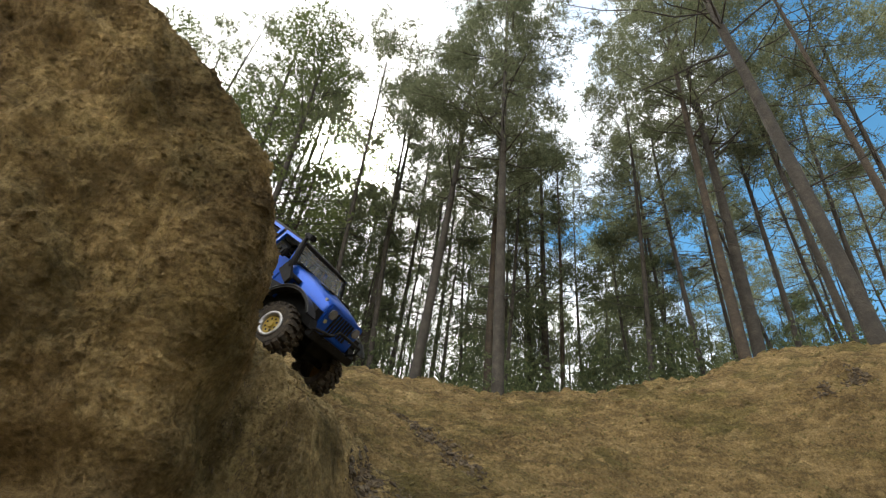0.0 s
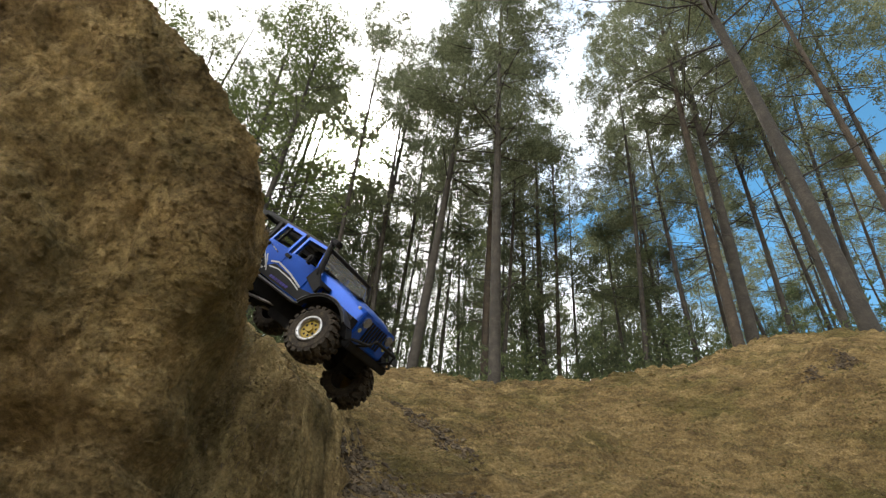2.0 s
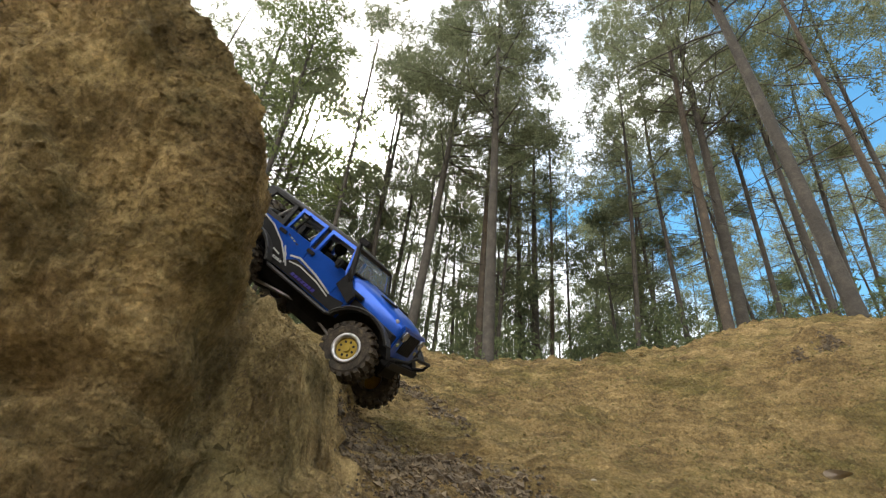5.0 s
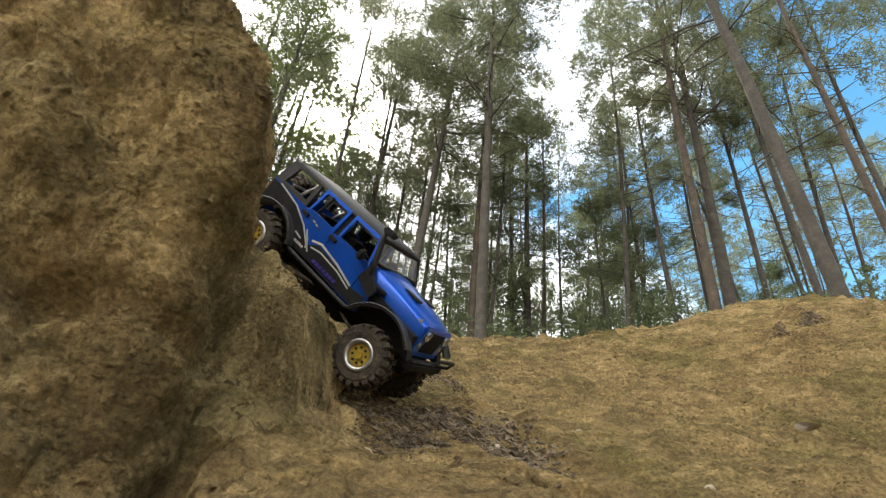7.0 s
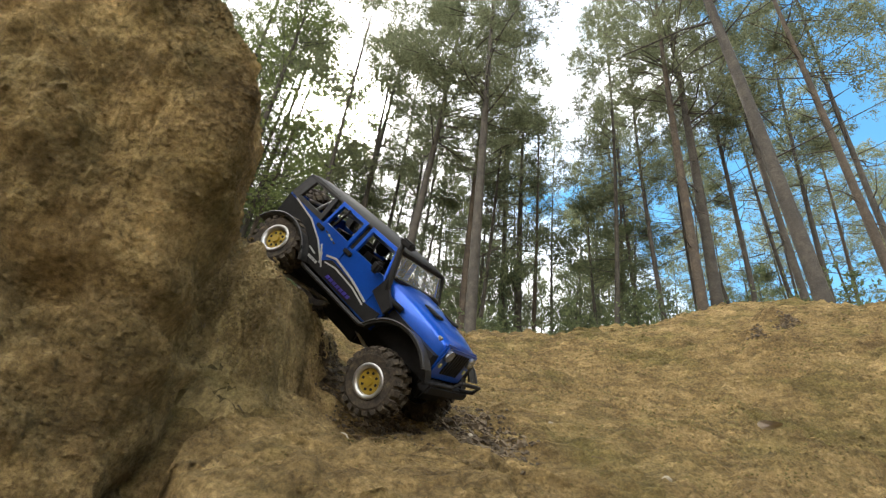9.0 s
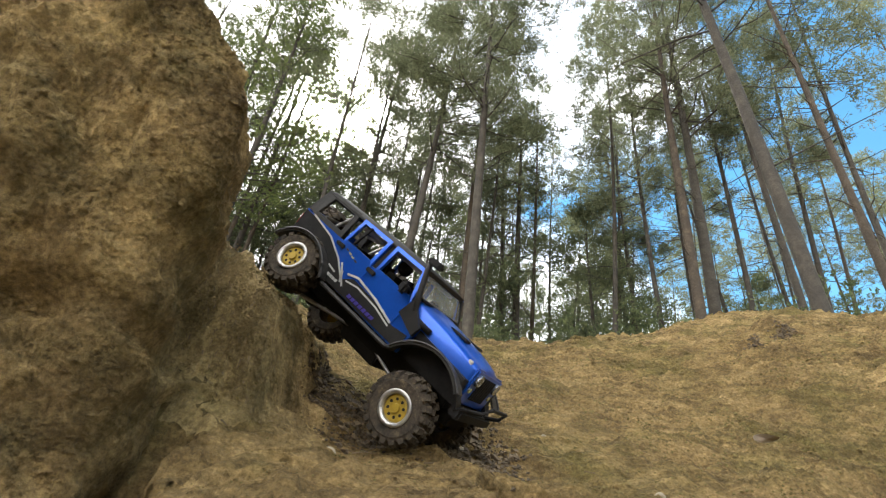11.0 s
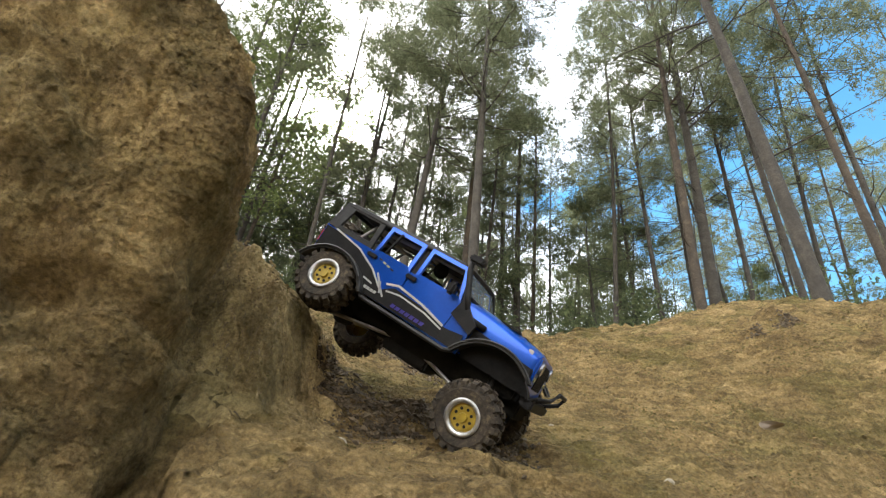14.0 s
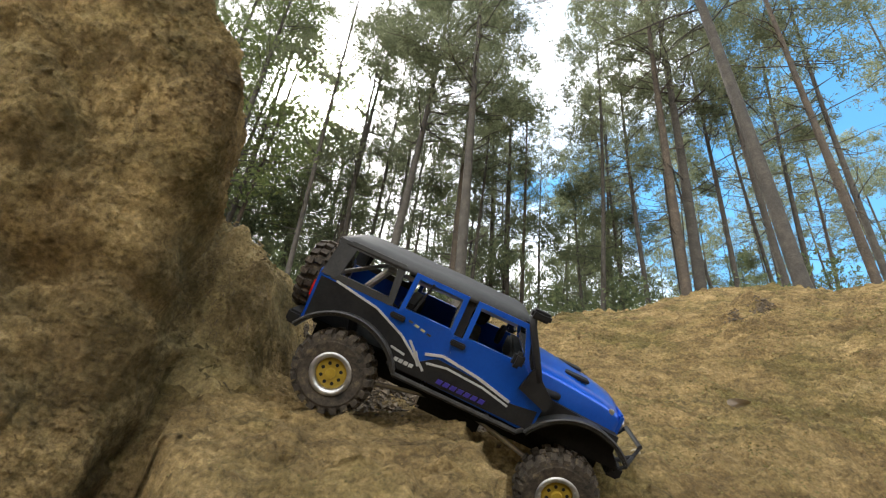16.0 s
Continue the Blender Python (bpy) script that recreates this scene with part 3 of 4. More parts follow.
def lump(p, size, rng, verts, faces):
    """A small irregular crumb."""
    b = len(verts)
    for d in ((1, 0, 0), (0, 1, 0), (-1, 0, 0), (0, -1, 0), (0, 0, 0.8), (0, 0, -0.6)):
        v = Vector(d) * size * rng.uniform(0.55, 1.15)
        v.rotate(Euler((0.3, 0.4, b * 0.7)))
        verts.append(p + v)
    for f in ((0, 1, 4), (1, 2, 4), (2, 3, 4), (3, 0, 4), (1, 0, 5), (2, 1, 5), (3, 2, 5), (0, 3, 5)):
        faces.append(tuple(b + i for i in f))


def stalk(p, d, size, width, verts, faces):
    b = len(verts)
    side = d.cross(Vector((0, -0.4, 1))).normalized() * width
    mid = p + d * size * 0.5 + Vector((0, 0, size * 0.12))
    verts += [p - side, p + side, mid + side * 0.8, mid - side * 0.8, p + d * size]
    faces += [(b, b + 1, b + 2, b + 3), (b + 3, b + 2, b + 4)]


def litter():
    rng = random.Random(21)
    cv, cf, sv, sf, mv, mf = [], [], [], [], [], []
    for k in range(21000):
        r = 0.42 * (12.0 ** rng.random())
        az = radians(rng.uniform(-22, 52))
        x, y = r * math.sin(az), r * math.cos(az)
        p = ground_point(x, y)
        if k % 3 == 0:
            lump(p - Vector((0, 0, 0.0012 * r)), r * rng.uniform(0.0012, 0.0040) * (2.0 if rng.random() < 0.05 else 1.0), rng, cv, cf)
        else:
            # thin cover of dry moss and grass in patches
            if rough_noise(x, y, 30, 0.35, 3) < rng.uniform(-0.6, 0.5):
                continue
            a = rng.gauss(0, 0.9) + (math.pi if rng.random() < 0.5 else 0)
            d = Vector((math.cos(a), math.sin(a) * 0.7, rng.uniform(0.0, 0.4))).normalized()
            if rng.random() < 0.3:
                stalk(p, d, r * rng.uniform(0.004, 0.011), r * 0.0006, sv, sf)
            else:
                lump(p, r * rng.uniform(0.0012, 0.0040), rng, mv, mf)
    tagged(new("sand_crumbs", mesh_of("sand_crumbs", cv, cf, SAND)), "crumbs of sand strewn over the slope", "crumbs", kind="stuff")
    tagged(new("dry_grass", mesh_of("dry_grass", sv, sf, STRAW)), "short dry grass stalks on the sand", "grass", kind="stuff")
    tagged(new("moss", mesh_of("moss", mv, mf, MOSS)), "low olive moss and grass on the sand", "moss", kind="stuff")


litter()


def dug_soil_and_shade():
    """Dark damp soil thrown up by the wheels beside the ledge, and a trail of it up the slope; dark lumps as shade in
    two far hollows.
    """
    rng = random.Random(33)
    cv, cf = [], []
    for _ in range(9000):
        t = rng.random()
        x, y = -0.12 + 0.34 * t + rng.gauss(0, 0.022), 1.02 - 0.13 * t + rng.gauss(0, 0.050)
        if x < -0.125:
            continue
        lump(ground_point(x, y), rng.uniform(0.0022, 0.0062) * (2.0 if rng.random() < 0.08 else 1.0), rng, cv, cf)
    for _ in range(1500):
        t = rng.random()
        lump(ground_point(0.13 - 0.22 * t + rng.gauss(0, 0.014), 1.33 + 0.50 * t + rng.gauss(0, 0.03)), rng.uniform(0.003, 0.009), rng, cv, cf)
    # dark lumps put the shade of the undercut hollows into colour
    for cx, cy, s, n in ((1.59, 1.853, 0.020, 240), (1.45, 1.85, 0.014, 60)):
        for _ in range(n):
            lump(ground_point(cx + rng.gauss(0, s * 1.4), cy + rng.gauss(0, s * 0.6)) + Vector((0, 0, 0.002)), rng.uniform(0.004, 0.011), rng, cv, cf)
    tagged(new("dug_soil_and_shade", mesh_of("dug_soil_and_shade", cv, cf, SOIL_SHADE)), "dark damp soil thrown up beside the ledge, and dark lumps as shade in the far hollows", "soil", kind="stuff")


dug_soil_and_shade()


def bank_crumbs():
    """Crumbs, tufts and roots that cling to the bank and to the ledge's face."""
    rng = random.Random(44)
    cv, cf, rv, rf, kv, kf = [], [], [], [], [], []
    n = BANK_RING
    rows = len(BANK_VERTS) // n
    for _ in range(20000):
        j, k = rng.randrange(40, rows - 60), rng.randrange(0, int(n * 0.80))
        p = Vector(BANK_VERTS[j * n + k])
        lump(p, rng.uniform(0.0009, 0.0033) * (2.2 if rng.random() < 0.04 else 1.0), rng, cv, cf)
    for _ in range(3000):
        x, z = rng.uniform(-0.32, -0.10), rng.uniform(0.17, 0.44)
        y = 0.725 - 0.05 * (x + 0.2) + rng.gauss(0, 0.006)
        if ground_height(x, y + 0.03) > z:
            if rng.random() < 0.86:
                lump(Vector((x, y, z)), rng.uniform(0.001, 0.0040), rng, kv, kf)
                continue
            d = Vector((rng.gauss(0, 0.35), -0.25, rng.gauss(-0.9, 0.4))).normalized()
            stalk(Vector((x, y, z)), d, rng.uniform(0.004, 0.014), 0.0006, rv, rf)
    tagged(new("bank_crumbs", mesh_of("bank_crumbs", cv, cf, CLAY)), "crumbs of sand that cling to the bank", "crumbs", kind="stuff")
    tagged(new("ledge_crumbs", mesh_of("ledge_crumbs", kv, kf, LEDGE)), "crumbs that cling to the ledge's face", "crumbs", kind="stuff")
    tagged(new("fine_roots", mesh_of("fine_roots", rv, rf, TWIG)), "fine dead roots hanging from the ledge's face", "roots", kind="stuff")


bank_crumbs()


def pebble(x, y, size, seed, material=STONE, label="pale rounded pebble on the sand", flat=0.7):
    rng = random.Random(seed)
    bm = bmesh.new()
    bmesh.ops.create_icosphere(bm, subdivisions=3, radius=size)
    o = Vector((rng.random() * 9, rng.random() * 9, 0))
    for v in bm.verts:
        v.co *= 1 + 0.22 * noise.noise(v.co / size * 1.3 + o)
        v.co.z *= flat
    p = ground_point(x, y)
    ob = part("pebble", bm, material, None, label, True)
    ob.location = p + Vector((0, 0, size * flat * 0.35))
    ob.rotation_euler = (0.4, 0.1, rng.uniform(0, 6))
    return tagged(ob, category="stone", group="pebbles on the slope")


for n, (x, y, s) in enumerate(((0.029, 0.828, 0.0055), (-0.043, 0.800, 0.011), (0.16, 0.93, 0.007), (0.423, 0.771, 0.008), (0.33, 1.02, 0.006))):
    pebble(x, y, s, n + 3)


def fallen_leaf(x, y, size):
    bm = bmesh.new()
    ring = []
    for k in range(14):
        a = 2 * math.pi * k / 14
        ring.append(bm.verts.new((size * math.cos(a), size * 0.5 * math.sin(a) * (1.0 - 0.25 * math.cos(a)), 0.15 * size * math.sin(2 * a) + 0.1 * size * math.cos(a) ** 2)))
    mid = bm.verts.new((0, 0, -0.03 * size))
    for k in range(14):
        bm.faces.new((ring[k], ring[(k + 1) % 14], mid))
    ob = part("fallen_leaf", bm, LITTER_LEAF, None, "grey-brown dry leaf lying on the sand")
    ob.location = ground_point(x, y) + Vector((0, -0.01, 0.012))
    ob.rotation_euler = (0.5, 0, 2.7)
    return tagged(ob, category="leaf")


fallen_leaf(0.789, 1.025, 0.024)


def dead_twig(x, y, length, turn, thick, rise=0.25):
    rng = random.Random(int(abs(x * 1000) + abs(y * 100)))
    verts, faces = [], []
    path = [Vector((length * (t - 0.5), 0.06 * length * math.sin(5 * t + turn), 0.04 * length * math.sin(3 * t))) for t in [i / 6 for i in range(7)]]
    tube(path, [thick * (1 - 0.1 * i) for i in range(7)], 6, verts, faces)
    fork = [path[3], path[3] + Vector((length * 0.16, length * 0.14, length * 0.06))]
    tube(fork, [thick * 0.6, thick * 0.3], 5, verts, faces)
    ob = new("twig", mesh_of("twig", verts, faces, TWIG, True))
    ob.location = ground_point(x, y) + Vector((0, -0.004, thick + 0.003))
    ob.rotation_euler = (0.35, rise * rng.uniform(-1, 1), radians(turn))
    return tagged(ob, "thin dead twig lying on the sand", "twig", "twigs on the slope")


for x, y, s, a, r in ((-0.167, 0.700, 0.030, 80, 0.0011), (0.005, 0.80, 0.035, 12, 0.0012), (-0.02, 0.83, 0.028, -20, 0.0010), (0.10, 0.80, 0.022, 15, 0.0016), (0.22, 0.70, 0.035, 10, 0.0011), (0.05, 1.02, 0.06, -25, 0.0013),
                      (-0.03, 1.05, 0.05, 30, 0.0012), (0.17, 0.98, 0.05, -8, 0.0012), (0.36, 0.86, 0.03, 5, 0.0010), (0.62, 1.10, 0.04, 18, 0.0013), (-0.07, 1.08, 0.07, -40, 0.0014)):
    dead_twig(x, y, s, a, r)


def dry_tussocks():
    """Low tussocks of dry grass and moss that break the slope and the crest."""
    rng = random.Random(77)
    sv, sf = [], []
    for _ in range(240):
        r = 0.75 * (8.0 ** rng.random())
        az = radians(rng.uniform(-4, 50))
        cx, cy = r * math.sin(az), r * math.cos(az)
        for _ in range(rng.randrange(20, 70)):
            p = ground_point(cx + rng.gauss(0, 0.022 * r), cy + rng.gauss(0, 0.012 * r))
            lump(p, r * rng.uniform(0.0010, 0.0034), rng, sv, sf)
    tagged(new("dry_tussocks", mesh_of("dry_tussocks", sv, sf, MOSS)), "low tussocks of dry grass and moss on the slope", "grass", kind="stuff")


dry_tussocks()


# ---- the model car ----
BLUE = mat("blue_car_paint", [(0.3, (0.004, 0.056, 0.36)), (0.7, (0.007, 0.092, 0.50))], scale=14, fine=220, rough=0.28, metal=0.45, coat=0.30)
BLACK = mat("black_plastic", [(0.3, (0.006, 0.006, 0.007)), (0.7, (0.022, 0.021, 0.02))], scale=40, fine=260, rough=0.55, bump=0.15, dist=0.001)
GREY_TOP = mat("grey_hardtop", [(0.3, (0.018, 0.018, 0.019)), (0.7, (0.05, 0.049, 0.046))], scale=30, fine=300, rough=0.78, bump=0.2, dist=0.001)
FLARE = mat("scuffed_flare", [(0.35, (0.012, 0.012, 0.012)), (0.6, (0.035, 0.033, 0.03)), (0.72, (0.20, 0.19, 0.18))], scale=60, fine=300, rough=0.45)
RUBBER = mat("dusty_rubber", [(0.35, (0.018, 0.016, 0.014)), (0.55, (0.06, 0.048, 0.035)), (0.75, (0.18, 0.14, 0.085))], scale=60, fine=240, rough=0.9, bump=0.4, dist=0.001)
CHROME = mat("satin_steel", [(0.3, (0.30, 0.29, 0.28)), (0.7, (0.58, 0.57, 0.55))], scale=60, rough=0.42, metal=0.9)
GOLD = mat("gold_anodised", [(0.3, (0.24, 0.16, 0.015)), (0.7, (0.42, 0.29, 0.035))], scale=80, rough=0.45, metal=0.2)
SILVER = mat("silver_decal", [(0.3, (0.32, 0.32, 0.31)), (0.7, (0.58, 0.58, 0.56))], scale=50, fine=300, rough=0.4, metal=0.3)
VIOLET = mat("violet_decal", [(0.3, (0.022, 0.016, 0.15)), (0.7, (0.045, 0.03, 0.26))], scale=50, rough=0.4)
YELLOW = mat("yellow_decal", [(0.3, (0.30, 0.28, 0.10)), (0.7, (0.42, 0.40, 0.2))], scale=50, rough=0.5)
LENS = mat("clear_lamp_lens", [(0.3, (0.10, 0.11, 0.13)), (0.7, (0.26, 0.27, 0.30))], scale=200, rough=0.12, metal=0.4, coat=0.6)
RED = mat("red_lamp_lens", [(0.3, (0.30, 0.01, 0.01)), (0.7, (0.45, 0.02, 0.02))], scale=80, rough=0.2, coat=0.5)
CABIN = mat("dark_cabin", [(0.3, (0.007, 0.007, 0.007)), (0.7, (0.022, 0.021, 0.019))], scale=50, rough=0.8)
for some, level in ((BLACK, 0.15), (FLARE, 0.25), (GREY_TOP, 0.25), (CABIN, 0.1), (RUBBER, 0.2)):
    some.node_tree.nodes["Principled BSDF"].inputs["Specular IOR Level"].default_value = level
PANE = glass("smoky_pane", (0.25, 0.27, 0.28), 0.35)


def solid(bm, pts_a, pts_b):
    """Closes two matching outlines into a solid."""
    a, b = [bm.verts.new(p) for p in pts_a], [bm.verts.new(p) for p in pts_b]
    bm.faces.new(a)
    bm.faces.new(list(reversed(b)))
    for i in range(len(a)):
        j = (i + 1) % len(a)
        bm.faces.new((a[i], b[i], b[j], a[j]))
    return bm


def slab(outline, y0, y1, bm=None):
    """A plate with an outline in x and z, between two depths; depths may lean with height."""
    bm = bm or bmesh.new()
    f0, f1 = (y if callable(y) else (lambda z, v=y: v) for y in (y0, y1))
    return solid(bm, [(x, f0(z), z) for x, z in outline], [(x, f1(z), z) for x, z in outline])


def block(x0, x1, y0, y1, z0, z1, bevel=0.0015, bm=None):
    own = bm is None
    bm = bm or bmesh.new()
    solid(bm, [(x0, y0, z0), (x1, y0, z0), (x1, y1, z0), (x0, y1, z0)], [(x0, y0, z1), (x1, y0, z1), (x1, y1, z1), (x0, y1, z1)])
    if own and bevel:
        bmesh.ops.bevel(bm, geom=bm.edges[:], offset=bevel, segments=2, affect="EDGES", clamp_overlap=True)
    return bm


def rod(points, radius, sides=8, bm=None):
    bm = bm or bmesh.new()
    verts, faces = [], []
    pts = [Vector(p) for p in points]
    tube(pts, [radius] * len(pts), sides, verts, faces)
    made = [bm.verts.new(v) for v in verts]
    for f in faces:
        bm.faces.new([made[i] for i in f])
    bm.faces.new(made[:sides])
    bm.faces.new(made[-sides:])
    return bm


def lathe(profile, steps=40, bm=None, cap=True):
    """Turns a profile of (across, radius) round the y axis."""
    bm = bm or bmesh.new()
    rings = []
    for y, r in profile:
        rings.append([bm.verts.new((r * math.cos(2 * math.pi * k / steps), y, r * math.sin(2 * math.pi * k / steps))) for k in range(steps)])
    for a, b in zip(rings, rings[1:]):
        for k in range(steps):
            j = (k + 1) % steps
            bm.faces.new((a[k], a[j], b[j], b[k]))
    if cap:
        bm.faces.new(rings[0])
        bm.faces.new(rings[-1])
    return bm


def lean(off=0.0):
    """Half width of the shell at a height: upright below the belt, leaning in above it."""
    return lambda z: (0.090 if z < 0.126 else 0.090 - 0.17 * (z - 0.126)) + off


def tyre_mesh():
    return lathe([(-0.021, 0.025), (-0.0225, 0.032), (-0.0235, 0.039), (-0.021, 0.0445), (-0.015, 0.0472), (0, 0.048), (0.015, 0.0472), (0.021, 0.0445), (0.0235, 0.039), (0.0225, 0.032), (0.021, 0.025)], 44, cap=False)


def tread_mesh():
    bm = bmesh.new()
    lugs = 20
    for k in range(lugs):
        for side in (-1, 1):
            a0 = 2 * math.pi * (k + (0.25 if side > 0 else 0.75)) / lugs
            for y0, y1, r0, r1, w in ((0.001, 0.011, 0.046, 0.0535, 0.085), (0.0125, 0.0235, 0.042, 0.0528, 0.10)):
                shift = 0.06 if y0 > 0.005 else 0.0
                a, b = a0 + shift - w, a0 + shift + w
                ring = [(r0, a, y0), (r0, b, y0), (r0, b, y1), (r0, a, y1)]
                top = [(r1, a + 0.015, y0), (r1, b - 0.015, y0), (r1 - (0.004 if y1 > 0.02 else 0), b - 0.015, y1), (r1 - (0.004 if y1 > 0.02 else 0), a + 0.015, y1)]
                solid(bm, *[[(r * math.cos(t), side * y, r * math.sin(t)) for r, t, y in some] for some in (ring, top)])
    return bm


def make_wheel(parent, name="wheel"):
    wheel = part(name, tyre_mesh(), RUBBER, parent, "dusty black knobbly tyre")
    tagged(part("tread", tread_mesh(), RUBBER, wheel), kind="stuff")
    part("rim", lathe([(0.019, 0.0255), (-0.019, 0.0255), (-0.0235, 0.0268), (-0.0245, 0.0245), (-0.0235, 0.0205), (-0.019, 0.0195), (0.012, 0.0195)], 36, cap=False), CHROME, wheel, "silver bead-lock rim ring", True)
    bm = lathe([(-0.008, 0.0194), (-0.0175, 0.0192), (-0.019, 0.016), (-0.0185, 0.007), (-0.022, 0.006), (-0.022, 0.003)], 28)
    part("rim_centre", bm, GOLD, wheel, "gold wheel centre")
    for k in range(8):
        a = 2 * math.pi * k / 8
        bm = rod([(0.0125 * math.cos(a), -0.0165, 0.0125 * math.sin(a)), (0.0125 * math.cos(a), -0.0196, 0.0125 * math.sin(a))], 0.0023, 8)
        part("hole", bm, BLACK, wheel)
    for k in range(12):
        a = 2 * math.pi * (k + 0.5) / 12
        bm = rod([(0.0228 * math.cos(a), -0.0235, 0.0228 * math.sin(a)), (0.0228 * math.cos(a), -0.0253, 0.0228 * math.sin(a))], 0.0012, 6)
        part("bolt", bm, CHROME, wheel)
    return wheel


def arch(cx, r, a0, a1, n=14):
    return [(cx + r * math.cos(radians(a0 + (a1 - a0) * i / n)), r * math.sin(radians(a0 + (a1 - a0) * i / n)) + 0.012) for i in range(n + 1)]


def window_bars(outline, width, y_in, y_out):
    """A closed frame round a window: the outline and its inset, joined."""
    cx, cz = sum(p[0] for p in outline) / len(outline), sum(p[1] for p in outline) / len(outline)
    bm = bmesh.new()
    n = len(outline)
    big = []
    for x, z in outline:
        big.append((x + math.copysign(width, x - cx), z + math.copysign(width, z - cz)))
    for i in range(n):
        j = (i + 1) % n
        slab([outline[i], big[i], big[j], outline[j]], y_in, y_out, bm)
    return bm


def make_car():
    car = new("model_car")
    tagged(car, "blue radio-controlled off-road model car with big dusty tyres", "model car")
    # lower shell: a skin on each side with the rear wheel arch cut out, tail, floor
    skin = [(0.095, 0.046), (0.098, 0.078), (0.060, 0.118), (-0.222, 0.118), (-0.224, 0.060)] + list(reversed(arch(-0.1565, 0.076, 30, 150)))
    for side in (-1, 1):
        part("side_panel", slab(skin, side * 0.085, side * 0.0895), BLUE, car, "glossy blue side panel")
        # front wing inside the wheel arch and flared arches
        for cx, a0, a1, out in ((0.1565, 44, 152, 0.103), (-0.1565, 28, 150, 0.112)):
            bm = bmesh.new()
            inner, outer = arch(cx, 0.0745, a0, a1), arch(cx, 0.078, a0, a1)
            for i in range(len(inner) - 1):
                slab([inner[i], outer[i], outer[i + 1], inner[i + 1]], side * 0.076, side * out, bm)
            bmesh.ops.remove_doubles(bm, verts=bm.verts[:], dist=0.0002)
            part("fender_flare", bm, FLARE, car, "scuffed black fender flare")
            bm = bmesh.new()
            lip = arch(cx, 0.079, a0, a1)
            rod([(x, side * out, z) for x, z in lip], 0.0022, 6, bm)
            part("flare_lip", bm, FLARE, car)
        # doors
        front = [(-0.034, 0.052), (0.056, 0.052), (0.062, 0.117), (-0.034, 0.117)]
        rear = [(-0.118, 0.117), (-0.118, 0.088), (-0.108, 0.070), (-0.086, 0.052), (-0.037, 0.052), (-0.037, 0.117)]
        for name, low, glass_line in (("front_door", front, [(-0.021, 0.122), (0.055, 0.122), (0.039, 0.163), (-0.021, 0.163)]),
                                      ("rear_door", rear, [(-0.108, 0.123), (-0.046, 0.123), (-0.046, 0.163), (-0.106, 0.163)])):
            bm = slab(low, side * 0.0893, side * 0.0912)
            extra = window_bars(glass_line, 0.0065, lambda z: side * lean(-0.005)(z), lambda z: side * lean(0.0015)(z))
            me = bpy.data.meshes.new("tmp")
            extra.to_mesh(me)
            extra.free()
            bm.from_mesh(me)
            bpy.data.meshes.remove(me)
            door = part(name, bm, BLUE, car, "blue door with an open window")
            hx = -0.030 if name == "front_door" else -0.112
            part("handle", block(hx - 0.010, hx + 0.010, side * 0.0905, side * 0.0955, 0.1065, 0.1140), BLACK, door, "black door handle")
            if name == "rear_door":
                part("window_bar", slab([(-0.098, 0.125), (-0.095, 0.125), (-0.085, 0.165), (-0.088, 0.165)], side * 0.084, side * 0.088), BLACK, door)
        # dark lower decal with silver sweeps over it
        sweep = [(-0.216, 0.117), (-0.180, 0.116), (-0.140, 0.108), (-0.098, 0.090), (-0.066, 0.069), (-0.046, 0.083), (0.010, 0.080), (0.060, 0.071), (0.096, 0.076), (0.093, 0.049)]
        bm = bmesh.new()
        cols = []
        for k in range(65):
            x = -0.221 + 0.314 * k / 64
            inside = abs(x + 0.1565) < 0.0765
            low = max(0.050, 0.012 + math.sqrt(0.0768 ** 2 - (x + 0.1565) ** 2)) if inside else 0.050
            cols.append((x, float(np.interp(x, [p[0] for p in sweep[:-1]], [p[1] for p in sweep[:-1]])), low))
        for (x0, t0, b0), (x1, t1, b1) in zip(cols, cols[1:]):
            slab([(x0, b0), (x1, b1), (x1, t1), (x0, t0)], side * 0.0914, side * 0.0922, bm)
        bmesh.ops.remove_doubles(bm, verts=bm.verts[:], dist=0.00005)
        part("lower_decal", bm, BLACK, car, "black swept lower decal")
        for line, w in (([(-0.200, 0.1185), (-0.140, 0.109), (-0.098, 0.091), (-0.066, 0.068)], 0.0014), ([(-0.086, 0.090), (-0.066, 0.070), (-0.056, 0.061)], 0.0015),
                        ([(-0.062, 0.082), (-0.040, 0.089), (0.010, 0.083), (0.057, 0.072)], 0.0018), ([(-0.056, 0.072), (-0.030, 0.077), (0.020, 0.074), (0.057, 0.066)], 0.0013),
                        ([(-0.074, 0.080), (-0.064, 0.064)], 0.0020), ([(-0.105, 0.073), (-0.085, 0.070)], 0.0014)):
            bm = bmesh.new()
            for (x0, z0), (x1, z1) in zip(line, line[1:]):
                nx, nz = -(z1 - z0), x1 - x0
                q = w / math.hypot(nx, nz)
                slab([(x0 - nx * q, z0 - nz * q), (x1 - nx * q, z1 - nz * q), (x1 + nx * q, z1 + nz * q), (x0 + nx * q, z0 + nz * q)], side * 0.0921, side * 0.0929, bm)
            part("stripe", bm, SILVER, car, "silver swept stripe")
        for k in range(4):
            part("mark", slab([(-0.096 + 0.0068 * k, 0.0585), (-0.0905 + 0.0068 * k, 0.0585), (-0.0895 + 0.0068 * k, 0.0632), (-0.095 + 0.0068 * k, 0.0632)], side * 0.0921, side * 0.0929), SILVER, car)
